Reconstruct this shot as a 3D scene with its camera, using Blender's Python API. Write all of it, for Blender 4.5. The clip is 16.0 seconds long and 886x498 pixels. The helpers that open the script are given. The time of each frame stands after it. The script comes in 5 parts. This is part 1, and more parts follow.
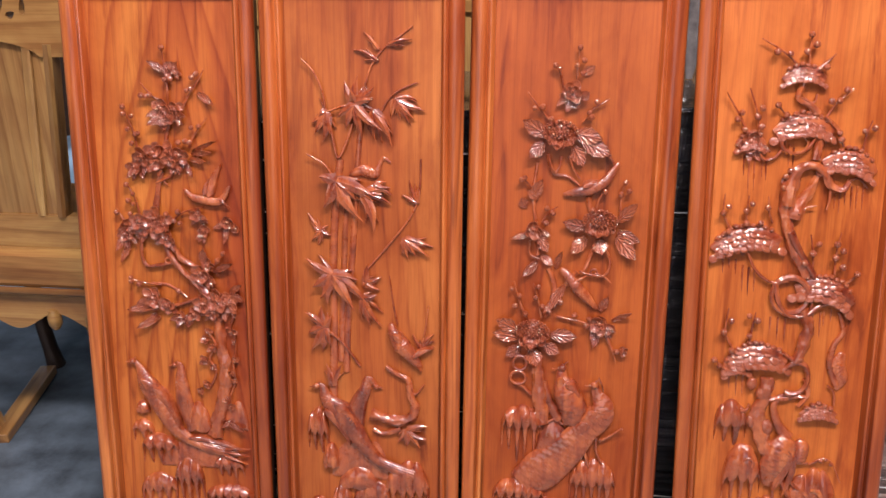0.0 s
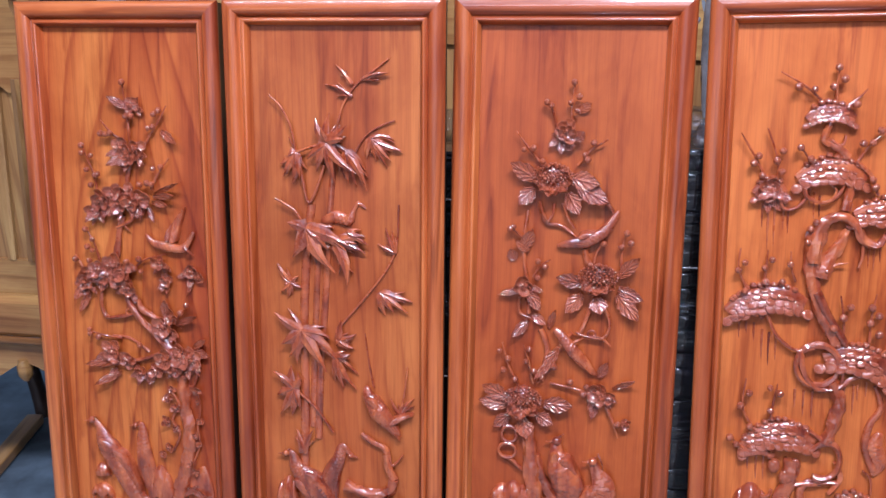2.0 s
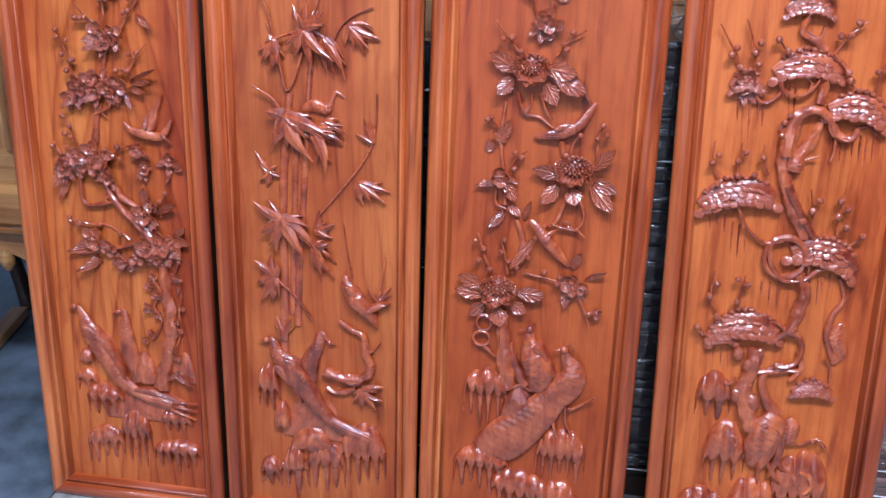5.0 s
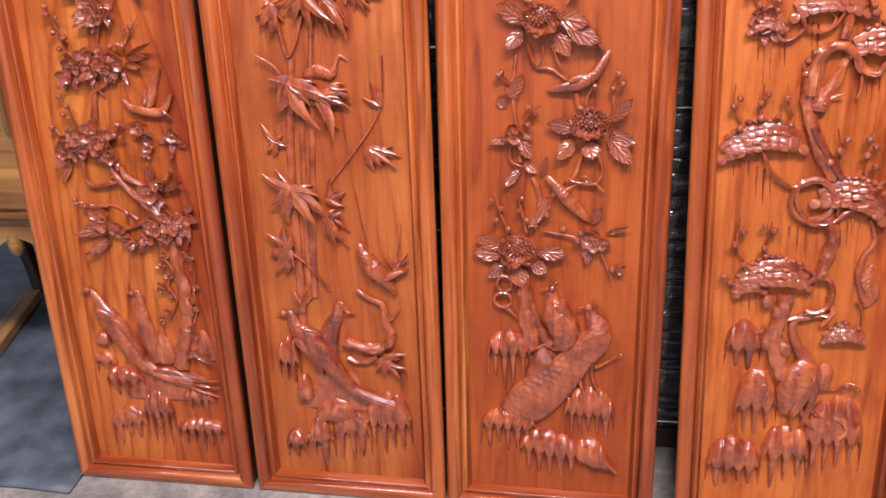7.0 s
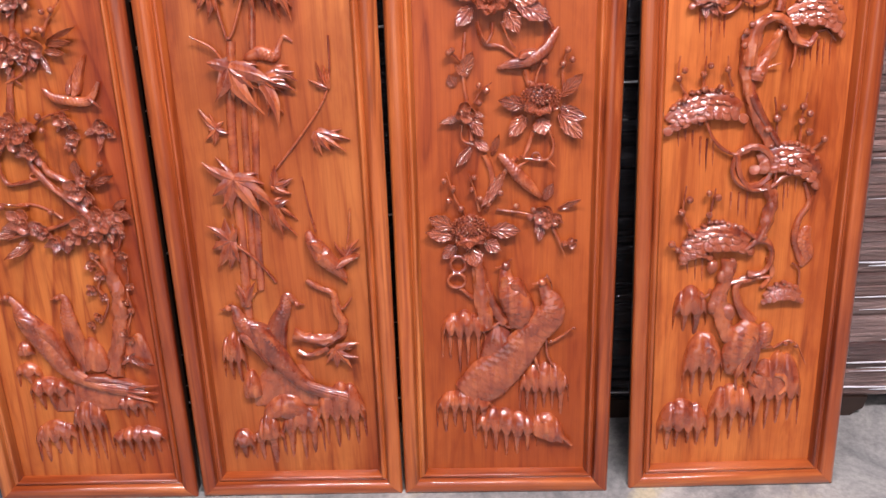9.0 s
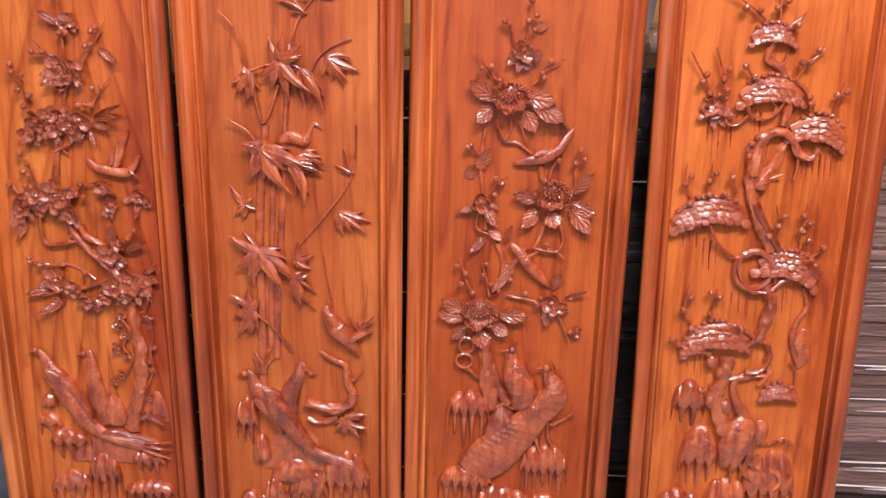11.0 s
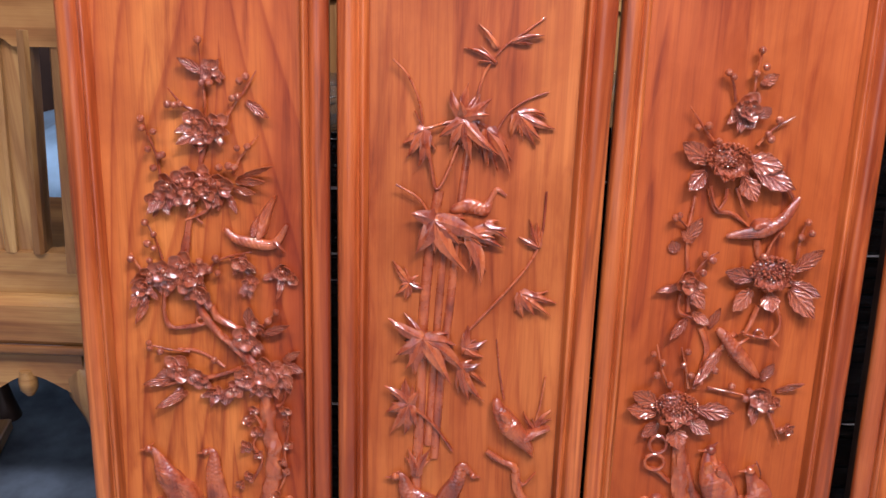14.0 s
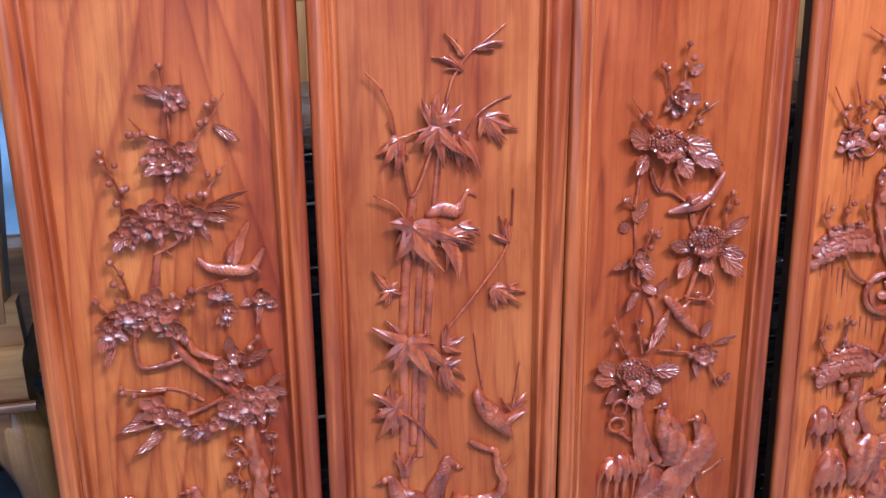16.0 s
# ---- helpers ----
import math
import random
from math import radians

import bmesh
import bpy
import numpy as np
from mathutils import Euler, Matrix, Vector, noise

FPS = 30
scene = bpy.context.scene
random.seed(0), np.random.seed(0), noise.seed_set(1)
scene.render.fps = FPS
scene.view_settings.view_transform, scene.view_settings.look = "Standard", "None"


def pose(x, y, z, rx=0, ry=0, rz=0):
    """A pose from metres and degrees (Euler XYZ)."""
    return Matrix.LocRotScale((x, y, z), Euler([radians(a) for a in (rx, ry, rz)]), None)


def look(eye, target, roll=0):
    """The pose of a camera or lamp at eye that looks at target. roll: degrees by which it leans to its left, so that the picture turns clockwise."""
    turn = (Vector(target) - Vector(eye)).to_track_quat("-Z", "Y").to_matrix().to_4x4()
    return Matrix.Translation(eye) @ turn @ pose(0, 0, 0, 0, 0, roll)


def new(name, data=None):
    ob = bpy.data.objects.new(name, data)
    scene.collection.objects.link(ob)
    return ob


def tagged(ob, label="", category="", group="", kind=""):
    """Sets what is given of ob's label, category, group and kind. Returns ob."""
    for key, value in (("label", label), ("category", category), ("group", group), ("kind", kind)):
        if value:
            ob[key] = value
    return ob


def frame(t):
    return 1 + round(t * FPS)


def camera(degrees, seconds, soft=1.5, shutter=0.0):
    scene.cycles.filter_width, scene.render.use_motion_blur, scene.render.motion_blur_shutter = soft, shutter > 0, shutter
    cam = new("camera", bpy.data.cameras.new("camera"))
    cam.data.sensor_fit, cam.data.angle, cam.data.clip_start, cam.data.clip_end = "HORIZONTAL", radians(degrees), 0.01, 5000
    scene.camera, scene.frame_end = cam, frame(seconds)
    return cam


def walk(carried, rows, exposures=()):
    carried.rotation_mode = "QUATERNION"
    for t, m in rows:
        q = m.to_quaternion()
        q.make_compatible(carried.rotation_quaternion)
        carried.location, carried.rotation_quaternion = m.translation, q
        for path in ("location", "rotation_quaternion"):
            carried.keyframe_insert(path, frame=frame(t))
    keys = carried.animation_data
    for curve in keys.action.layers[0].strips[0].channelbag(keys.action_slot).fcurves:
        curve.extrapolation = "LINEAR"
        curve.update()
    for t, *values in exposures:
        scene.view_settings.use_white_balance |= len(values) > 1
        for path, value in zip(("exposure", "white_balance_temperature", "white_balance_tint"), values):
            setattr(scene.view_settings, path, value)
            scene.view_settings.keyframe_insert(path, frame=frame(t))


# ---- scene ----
cam = camera(53.2, 16.0, soft=1.5)
# The panels lean back by LEAN degrees; the path is laid out square to them.
METRES, LEAN, TURN = 1.645, 9.0, 7.8
BASE = pose(0, -1.527, 1.398, -LEAN) @ pose(0, 0, 0, 0, 0, TURN)
ROWS = [
    (0.0, 0.0, 0.0, 0.0, 0.04, -13.33, -0.17),
    (0.5, 0.0642, 0.0531, 0.0021, 3.71, -11.55, -0.65),
    (1.0, 0.1018, 0.0898, -0.0007, 7.13, -10.73, -1.34),
    (1.5, 0.0895, 0.109, -0.0013, 6.3, -10.37, -0.66),
    (2.0, 0.08, 0.1143, -0.0057, 3.55, -10.89, -0.2),
    (2.5, 0.0818, 0.1095, -0.0065, 1.45, -11.71, -0.24),
    (3.0, 0.0813, 0.1063, -0.0034, 1.47, -12.09, -0.57),
    (3.5, 0.0815, 0.0977, -0.0063, 2.08, -12.45, -0.86),
    (4.0, 0.0819, 0.093, -0.0109, 2.68, -13.17, -0.92),
    (4.5, 0.0836, 0.0929, -0.0171, 2.98, -14.51, -1.08),
    (5.0, 0.0921, 0.1001, -0.0265, 2.92, -16.57, -1.09),
    (7.5, 0.0689, 0.1312, -0.0215, 0.85, -19.79, 3.8),
    (8.0, 0.0159, 0.1324, -0.0327, -3.54, -20.11, 3.6),
    (8.5, -0.012, 0.135, -0.0397, -6.2, -20.3, 3.21),
    (9.0, -0.016, 0.136, -0.0404, -6.81, -20.08, 2.09),
    (9.5, -0.0022, 0.1312, -0.0296, -6.48, -19.32, 1.26),
    (12.0, -0.0238, 0.093, 0.0197, -4.06, -15.45, -1.52),
    (12.5, -0.0618, 0.1009, 0.0198, -5.29, -14.84, -1.54),
    (13.0, -0.0936, 0.1169, 0.0129, -5.58, -14.49, -2.04),
    (13.5, -0.1399, 0.1815, 0.0054, -5.4, -14.32, -1.89),
    (14.0, -0.2048, 0.2718, 0.0193, -5.59, -15.08, -1.21),
    (14.5, -0.2661, 0.3111, 0.0245, -6.8, -15.19, -0.8),
    (15.0, -0.3646, 0.3417, 0.042, -13.61, -15.5, 1.17),
    (15.5, -0.4038, 0.3457, 0.0466, -20.34, -16.4, 1.63),
    (16.0, -0.4004, 0.3016, 0.0464, -21.62, -16.31, 1.03),
]
EXPOSURES = [(0, -0.05, 7700, 29), (0.5, -0.05, 7200, 28), (1.0, -0.03, 6000, 25), (5.0, -0.07, 5700, 25), (7.4, 0.02, 7700, 36), (9.0, 0.04, 7100, 32), (12.0, -0.03, 8500, 45), (13.0, -0.03, 8500, 45),
             (14.2, -0.05, 6400, 31), (15.2, -0.05, 5400, 26), (16.0, -0.02, 5400, 26)]
walk(cam, [(t, BASE @ pose(METRES * x, METRES * y, METRES * z, 90 + pitch, roll, yaw)) for t, x, y, z, yaw, pitch, roll in ROWS], EXPOSURES)

# ---- world and lights ----
world = bpy.data.worlds.new("world")
world.use_nodes = True
scene.world = world
wn = world.node_tree.nodes
sky = wn.new("ShaderNodeTexSky")
sky.sky_type, sky.sun_disc = "NISHITA", False
sky.sun_elevation, sky.sun_rotation = radians(50), radians(150)
world.node_tree.links.new(sky.outputs[0], wn["Background"].inputs[0])
wn["Background"].inputs[1].default_value = 0.12


def area(name, m, w, h, power, color):
    lamp = bpy.data.lights.new(name, "AREA")
    lamp.shape, lamp.size, lamp.size_y, lamp.energy, lamp.color = "RECTANGLE", w, h, power, color
    ob = new(name, lamp)
    ob.matrix_world = m
    return ob


area("roof_light", look((0.85, -1.9, 4.15), (0.20, 0.0, 0.7)), 1.7, 0.30, 212, (0.88, 0.94, 1.0))
area("roof_light", look((-1.5, -1.8, 4.15), (-0.6, 0.0, 1.2)), 1.4, 0.30, 88, (0.86, 0.93, 1.0))
area("doorway_light", look((-1.6, -6.6, 1.8), (-0.4, 0.0, 0.9)), 4.6, 2.6, 24, (0.90, 0.95, 1.0))
area("roof_light", look((0.7, -4.2, 4.2), (0.2, 0.0, 1.2)), 4.0, 0.5, 66, (0.90, 0.95, 1.0))

# ---- materials ----
class Nodes:
    def __init__(self, name):
        self.m = bpy.data.materials.new(name)
        self.m.use_nodes = True
        self.t = self.m.node_tree
        self.b = self.t.nodes["Principled BSDF"]

    def n(self, kind, **kw):
        node = self.t.nodes.new("ShaderNode" + kind)
        for k, v in kw.items():
            if k in node.inputs:
                node.inputs[k].default_value = v
            else:
                setattr(node, k, v)
        return node

    def l(self, a, b):
        self.t.links.new(a, b)

    def set(self, **kw):
        for k, v in kw.items():
            self.b.inputs[k.replace("_", " ")].default_value = v

    def coords(self, scale, jitter=0.0):
        """Object coordinates, stretched, shifted by a chance amount for each object."""
        c = self.n("TexCoord")
        m = self.n("Mapping")
        m.inputs["Scale"].default_value = scale
        src = c.outputs["Object"]
        if jitter:
            info = self.n("ObjectInfo")
            k = self.n("Math", operation="MULTIPLY")
            self.l(info.outputs["Random"], k.inputs[0])
            k.inputs[1].default_value = jitter
            add = self.n("VectorMath", operation="ADD")
            self.l(src, add.inputs[0])
            self.l(k.outputs[0], add.inputs[1])
            src = add.outputs[0]
        self.l(src, m.inputs["Vector"])
        return m.outputs[0]

    def noise(self, vec, scale, detail=4.0, rough=0.55, warp=0.0):
        x = self.n("TexNoise")
        x.inputs["Scale"].default_value, x.inputs["Detail"].default_value = scale, detail
        x.inputs["Roughness"].default_value, x.inputs["Distortion"].default_value = rough, warp
        self.l(vec, x.inputs["Vector"])
        return x.outputs["Fac"]

    def ramp(self, fac, stops):
        r = self.n("ValToRGB")
        e = r.color_ramp.elements
        while len(e) < len(stops):
            e.new(0.5)
        for k, (p, c) in zip(e, stops):
            k.position, k.color = p, (*c, 1.0)
        self.l(fac, r.inputs[0])
        return r.outputs[0]

    def mix(self, fac, a, b, kind="MIX"):
        x = self.n("MixRGB", blend_type=kind)
        for src, i in ((fac, 0), (a, 1), (b, 2)):
            if isinstance(src, (int, float)):
                x.inputs[i].default_value = src
            elif isinstance(src, tuple):
                x.inputs[i].default_value = (*src, 1.0)
            else:
                self.l(src, x.inputs[i])
        return x.outputs[0]

    def color(self, c):
        self.l(c, self.b.inputs["Base Color"])

    def bump(self, fac, strength, distance=0.002):
        b = self.n("Bump")
        b.inputs["Strength"].default_value, b.inputs["Distance"].default_value = strength, distance
        self.l(fac, b.inputs["Height"])
        self.l(b.outputs[0], self.b.inputs["Normal"])


def varnished_wood(name, along, light, mid, dark, streak=0.6, rough=0.3, coat=0.6, jitter=37.0, fine=46.0, figure_depth=0.55, wide=11.0):
    """Varnished timber whose grain runs along x or z."""
    s = (1.0, 1.0, 0.045) if along == "z" else (0.045, 1.0, 1.0)
    a = Nodes(name)
    v = a.coords(s, jitter)
    broad = a.noise(v, wide, 5.0, 0.6, 1.0)
    c = a.ramp(broad, [(0.30, dark), (0.47, mid), (0.68, light)])
    lines = a.noise(v, fine, 4.0, 0.55, 1.2)
    c = a.mix(streak, c, a.ramp(lines, [(0.33, (0.30, 0.16, 0.13)), (0.40, (0.66, 0.50, 0.44)), (0.52, (1.0, 1.0, 1.0))]), "MULTIPLY")
    w = a.n("TexWave", wave_type="BANDS", bands_direction="X" if along == "z" else "Z", wave_profile="SAW")
    a.l(a.coords((1.0, 1.0, 0.10) if along == "z" else (0.10, 1.0, 1.0), jitter), w.inputs["Vector"])
    for key, value in (("Scale", 7.0), ("Distortion", 9.0), ("Detail", 2.0), ("Detail Scale", 0.9), ("Detail Roughness", 0.45)):
        w.inputs[key].default_value = value
    c = a.mix(figure_depth, c, a.ramp(w.outputs["Fac"], [(0.0, (1.0, 1.0, 1.0)), (0.70, (0.86, 0.78, 0.74)), (0.93, (0.52, 0.34, 0.28)), (1.0, (0.95, 0.92, 0.9))]), "MULTIPLY")
    v2 = a.coords((1.0, 1.0, 0.35) if along == "z" else (0.35, 1.0, 1.0), jitter)
    blotch = a.noise(v2, 7.0, 4.0, 0.6, 0.5)
    c = a.mix(0.85, c, a.ramp(blotch, [(0.34, (0.60, 0.42, 0.40)), (0.62, (1.0, 1.0, 1.0))]), "MULTIPLY")
    pores = a.noise(a.coords((1.0, 1.0, 0.02) if along == "z" else (0.02, 1.0, 1.0), jitter), 420.0, 2.0)
    c = a.mix(0.25, c, a.ramp(pores, [(0.35, (0.55, 0.4, 0.35)), (0.5, (1.0, 1.0, 1.0))]), "MULTIPLY")
    a.color(c)
    a.set(Roughness=rough, Coat_Weight=coat, Coat_Roughness=0.07)
    a.bump(pores, 0.08, 0.0006)
    return a.m


RED_LIGHT, RED_MID, RED_DARK = (0.70, 0.225, 0.060), (0.52, 0.120, 0.028), (0.25, 0.038, 0.012)
wood_up = varnished_wood("red_wood_upright_grain", "z", RED_LIGHT, RED_MID, RED_DARK, 0.65, 0.36, 0.6)
wood_across = varnished_wood("red_wood_cross_grain", "x", RED_LIGHT, RED_MID, RED_DARK, 0.65, 0.34, 0.8)


def figured_board(name, light, mid, dark, rings, offset, heart=0.0, slope=20.0):
    """A wide planed board: flame-shaped growth rings, fine upright fibres and darker stain that ran with the grain."""
    a = Nodes(name)
    c = a.n("TexCoord")
    shift = a.n("VectorMath", operation="ADD")
    a.l(c.outputs["Object"], shift.inputs[0])
    shift.inputs[1].default_value = (offset, 0.0, offset * 0.7)

    def stretched(k):
        m = a.n("Mapping")
        m.inputs["Scale"].default_value = (1.0, 1.0, k)
        a.l(shift.outputs[0], m.inputs["Vector"])
        return m.outputs[0]
    zones = a.noise(stretched(0.08), 7.0, 3.0, 0.5, 0.5)
    col = a.ramp(zones, [(0.30, dark), (0.46, mid), (0.66, light)])
    slow = a.noise(stretched(0.13), 3.6, 1.0, 0.25, 0.2)
    axes = a.n("SeparateXYZ")
    a.l(c.outputs["Object"], axes.inputs[0])

    def calc(kind, p, q):
        k = a.n("Math", operation=kind)
        for src, i in ((p, 0), (q, 1)):
            if isinstance(src, float):
                k.inputs[i].default_value = src
            else:
                a.l(src, k.inputs[i])
        return k.outputs[0]
    aside = calc("ABSOLUTE", calc("SUBTRACT", axes.outputs[0], heart), 0.0)
    flame = calc("ADD", calc("MULTIPLY", calc("POWER", aside, 0.8), slope), calc("MULTIPLY", axes.outputs[2], 2.8))
    saw = a.n("Math", operation="FRACT")
    a.l(calc("ADD", calc("MULTIPLY", slow, 8.0), flame), saw.inputs[0])
    col = a.mix(rings, col, a.ramp(saw.outputs[0], [(0.0, (0.90, 0.84, 0.82)), (0.10, (1.0, 1.0, 1.0)), (0.62, (0.94, 0.88, 0.86)), (0.84, (0.80, 0.66, 0.62)), (0.93, (0.62, 0.40, 0.36)), (0.98, (0.72, 0.54, 0.50)), (1.0, (0.90, 0.84, 0.82))]), "MULTIPLY")
    fibres = a.noise(stretched(0.025), 85.0, 4.0, 0.6, 0.4)
    col = a.mix(0.42, col, a.ramp(fibres, [(0.34, (0.52, 0.36, 0.32)), (0.47, (0.86, 0.78, 0.74)), (0.62, (1.0, 1.0, 1.0))]), "MULTIPLY")
    runs = a.noise(stretched(0.12), 24.0, 4.0, 0.62, 0.8)
    col = a.mix(0.75, col, a.ramp(runs, [(0.30, (0.36, 0.18, 0.16)), (0.39, (0.74, 0.58, 0.54)), (0.48, (1.0, 1.0, 1.0))]), "MULTIPLY")
    cloud = a.noise(stretched(0.6), 8.0, 5.0, 0.6, 0.4)
    col = a.mix(0.8, col, a.ramp(cloud, [(0.32, (0.66, 0.50, 0.46)), (0.58, (1.0, 1.0, 1.0))]), "MULTIPLY")
    pores = a.noise(stretched(0.02), 430.0, 2.0)
    col = a.mix(0.22, col, a.ramp(pores, [(0.35, (0.55, 0.4, 0.35)), (0.5, (1.0, 1.0, 1.0))]), "MULTIPLY")
    a.color(col)
    gloss = a.n("MapRange", **{"From Min": 0.3, "From Max": 0.7, "To Min": 0.36, "To Max": 0.54})
    a.l(cloud, gloss.inputs["Value"])
    a.l(gloss.outputs[0], a.b.inputs["Roughness"])
    a.set(Coat_Weight=0.12, Coat_Roughness=0.12, Specular_IOR_Level=0.4)
    a.bump(a.noise(stretched(0.25), 60.0, 3.0), 0.16, 0.0015)
    return a.m


BOARDS = {1: figured_board("red_board_flamed", (0.65, 0.212, 0.046), (0.53, 0.134, 0.027), (0.38, 0.068, 0.016), 0.85, 3.4, 0.035, 19.0),
          2: figured_board("red_board_streaked", (0.56, 0.172, 0.041), (0.45, 0.107, 0.024), (0.31, 0.050, 0.015), 0.35, 11.3, -0.11, 20.0),
          3: figured_board("red_board_plain", (0.52, 0.128, 0.025), (0.43, 0.088, 0.017), (0.29, 0.045, 0.011), 0.15, 5.9, 0.15, 20.0),
          4: figured_board("red_board_orange", (0.68, 0.205, 0.045), (0.56, 0.136, 0.027), (0.36, 0.055, 0.014), 0.30, 8.2, 0.10, 22.0)}



def carved_wood():
    """The same timber, cut by gouges and stained a little unevenly, under a thick glossy varnish."""
    a = Nodes("red_wood_carved")
    v = a.coords((1, 1, 1), 23.0)
    grain = a.noise(a.coords((1.0, 1.0, 0.07), 9.0), 55.0, 4.0, 0.6, 0.5)
    c = a.ramp(grain, [(0.30, (0.29, 0.046, 0.018)), (0.46, (0.47, 0.102, 0.032)), (0.62, (0.58, 0.152, 0.047)), (0.76, (0.63, 0.188, 0.062))])
    stain = a.noise(v, 21.0, 5.0, 0.62, 0.5)
    c = a.mix(0.85, c, a.ramp(stain, [(0.33, (0.34, 0.20, 0.22)), (0.46, (0.68, 0.54, 0.57)), (0.60, (1.0, 1.0, 1.0))]), "MULTIPLY")
    info = a.n("ObjectInfo")
    c = a.mix(0.8, c, a.ramp(info.outputs["Random"], [(0.0, (0.62, 0.50, 0.56)), (0.45, (0.88, 0.82, 0.85)), (1.0, (1.0, 1.0, 1.0))]), "MULTIPLY")
    a.color(c)
    gloss = a.n("MapRange", **{"From Min": 0.35, "From Max": 0.65, "To Min": 0.22, "To Max": 0.45})
    a.l(a.noise(v, 60.0, 3.0), gloss.inputs["Value"])
    a.l(gloss.outputs[0], a.b.inputs["Roughness"])
    a.set(Coat_Weight=1.0, Coat_Roughness=0.045, Coat_IOR=1.7)
    tool = a.noise(a.coords((1.0, 1.0, 0.5), 23.0), 170.0, 3.0, 0.6)
    a.bump(tool, 0.5, 0.0026)
    return a.m


wood_carved = carved_wood()
wood_gold = varnished_wood("golden_wood_cross_grain", "x", (0.55, 0.342, 0.121), (0.41, 0.234, 0.080), (0.23, 0.126, 0.046), 0.30, 0.3, 0.5)
wood_gold_up = varnished_wood("golden_wood_upright_grain", "z", (0.51, 0.320, 0.119), (0.375, 0.218, 0.080), (0.22, 0.121, 0.046), 0.30, 0.3, 0.5)


def concrete():
    a = Nodes("grey_concrete")
    v = a.coords((1, 1, 1))
    c = a.ramp(a.noise(v, 5.0, 7.0, 0.7, 0.5), [(0.34, (0.12, 0.13, 0.13)), (0.5, (0.28, 0.28, 0.26)), (0.66, (0.46, 0.45, 0.40))])
    dust = a.ramp(a.noise(v, 5.5, 4.0, 0.6, 0.5), [(0.60, (0, 0, 0)), (0.70, (1, 1, 1))])
    c = a.mix(dust, c, (0.50, 0.45, 0.30))
    grit = a.noise(v, 90.0, 3.0, 0.7)
    c = a.mix(0.45, c, a.ramp(grit, [(0.35, (0.5, 0.5, 0.5)), (0.6, (1, 1, 1))]), "MULTIPLY")
    a.color(c)
    a.set(Roughness=0.75)
    a.bump(grit, 0.3, 0.003)
    return a.m


def plain(name, c, rough=0.8, var=0.25, scale=3.0, **kw):
    a = Nodes(name)
    v = a.coords((1, 1, 1), 11.0)
    f = a.noise(v, scale, 5.0, 0.6)
    a.color(a.ramp(f, [(0.3, tuple(k * (1 - var) for k in c)), (0.7, tuple(min(1, k * (1 + var)) for k in c))]))
    a.set(Roughness=rough, **kw)
    a.bump(a.noise(v, scale * 30, 3.0), 0.15, 0.002)
    return a.m


floor_mat = concrete()
wall_mat = plain("pale_blue_plaster", (0.30, 0.35, 0.40), 0.85, 0.2)
roof_mat = plain("grey_roof_sheet", (0.20, 0.20, 0.20), 0.7, 0.2)
tarp_mat = plain("dark_blue_sheet", (0.072, 0.100, 0.125), 0.5, 0.55, 9.0)


def film(name, low, high):
    """Clear film wound tight in level folds over dark timber."""
    a = Nodes(name)
    folds = a.noise(a.coords((0.05, 1.0, 1.0), 5.0), 70.0, 4.0, 0.6, 0.4)
    c = a.ramp(a.noise(a.coords((0.12, 1, 1), 5.0), 14.0, 4.0), [(0.35, low), (0.65, high)])
    a.color(c)
    a.set(Roughness=0.14, Coat_Weight=1.0, Coat_Roughness=0.05)
    a.bump(folds, 1.0, 0.03)
    return a.m


film_mat = film("stretch_film_over_brown_wood", (0.10, 0.050, 0.044), (0.30, 0.19, 0.165))
# Darkened copy of the film, for the shade behind the panels.
shade_film_mat = film("shaded_stretch_film", (0.006, 0.006, 0.008), (0.03, 0.03, 0.036))
pale_film_mat = plain("pale_plastic_wrap", (0.42, 0.38, 0.33), 0.2, 0.25, 5.0, Coat_Weight=0.8)
sheet_mat = plain("blue_plastic_sheet", (0.24, 0.43, 0.60), 0.35, 0.45, 4.0, Coat_Weight=0.3)
# Near black: dark timber, and also wood whose shade is put into its colour.
dark_mat = plain("dark_and_shaded_wood", (0.035, 0.018, 0.012), 0.4, 0.4, 8.0)
# Almost white, so the film's bright reflections are painted into the folds.
fold_mat = plain("pale_glint_fold", (0.70, 0.68, 0.70), 0.08, 0.3, 9.0, Coat_Weight=1.0, Coat_Roughness=0.04)
crumple_mat = plain("grey_crumpled_wrap", (0.16, 0.15, 0.15), 0.12, 0.6, 14.0, Coat_Weight=1.0, Coat_Roughness=0.05)

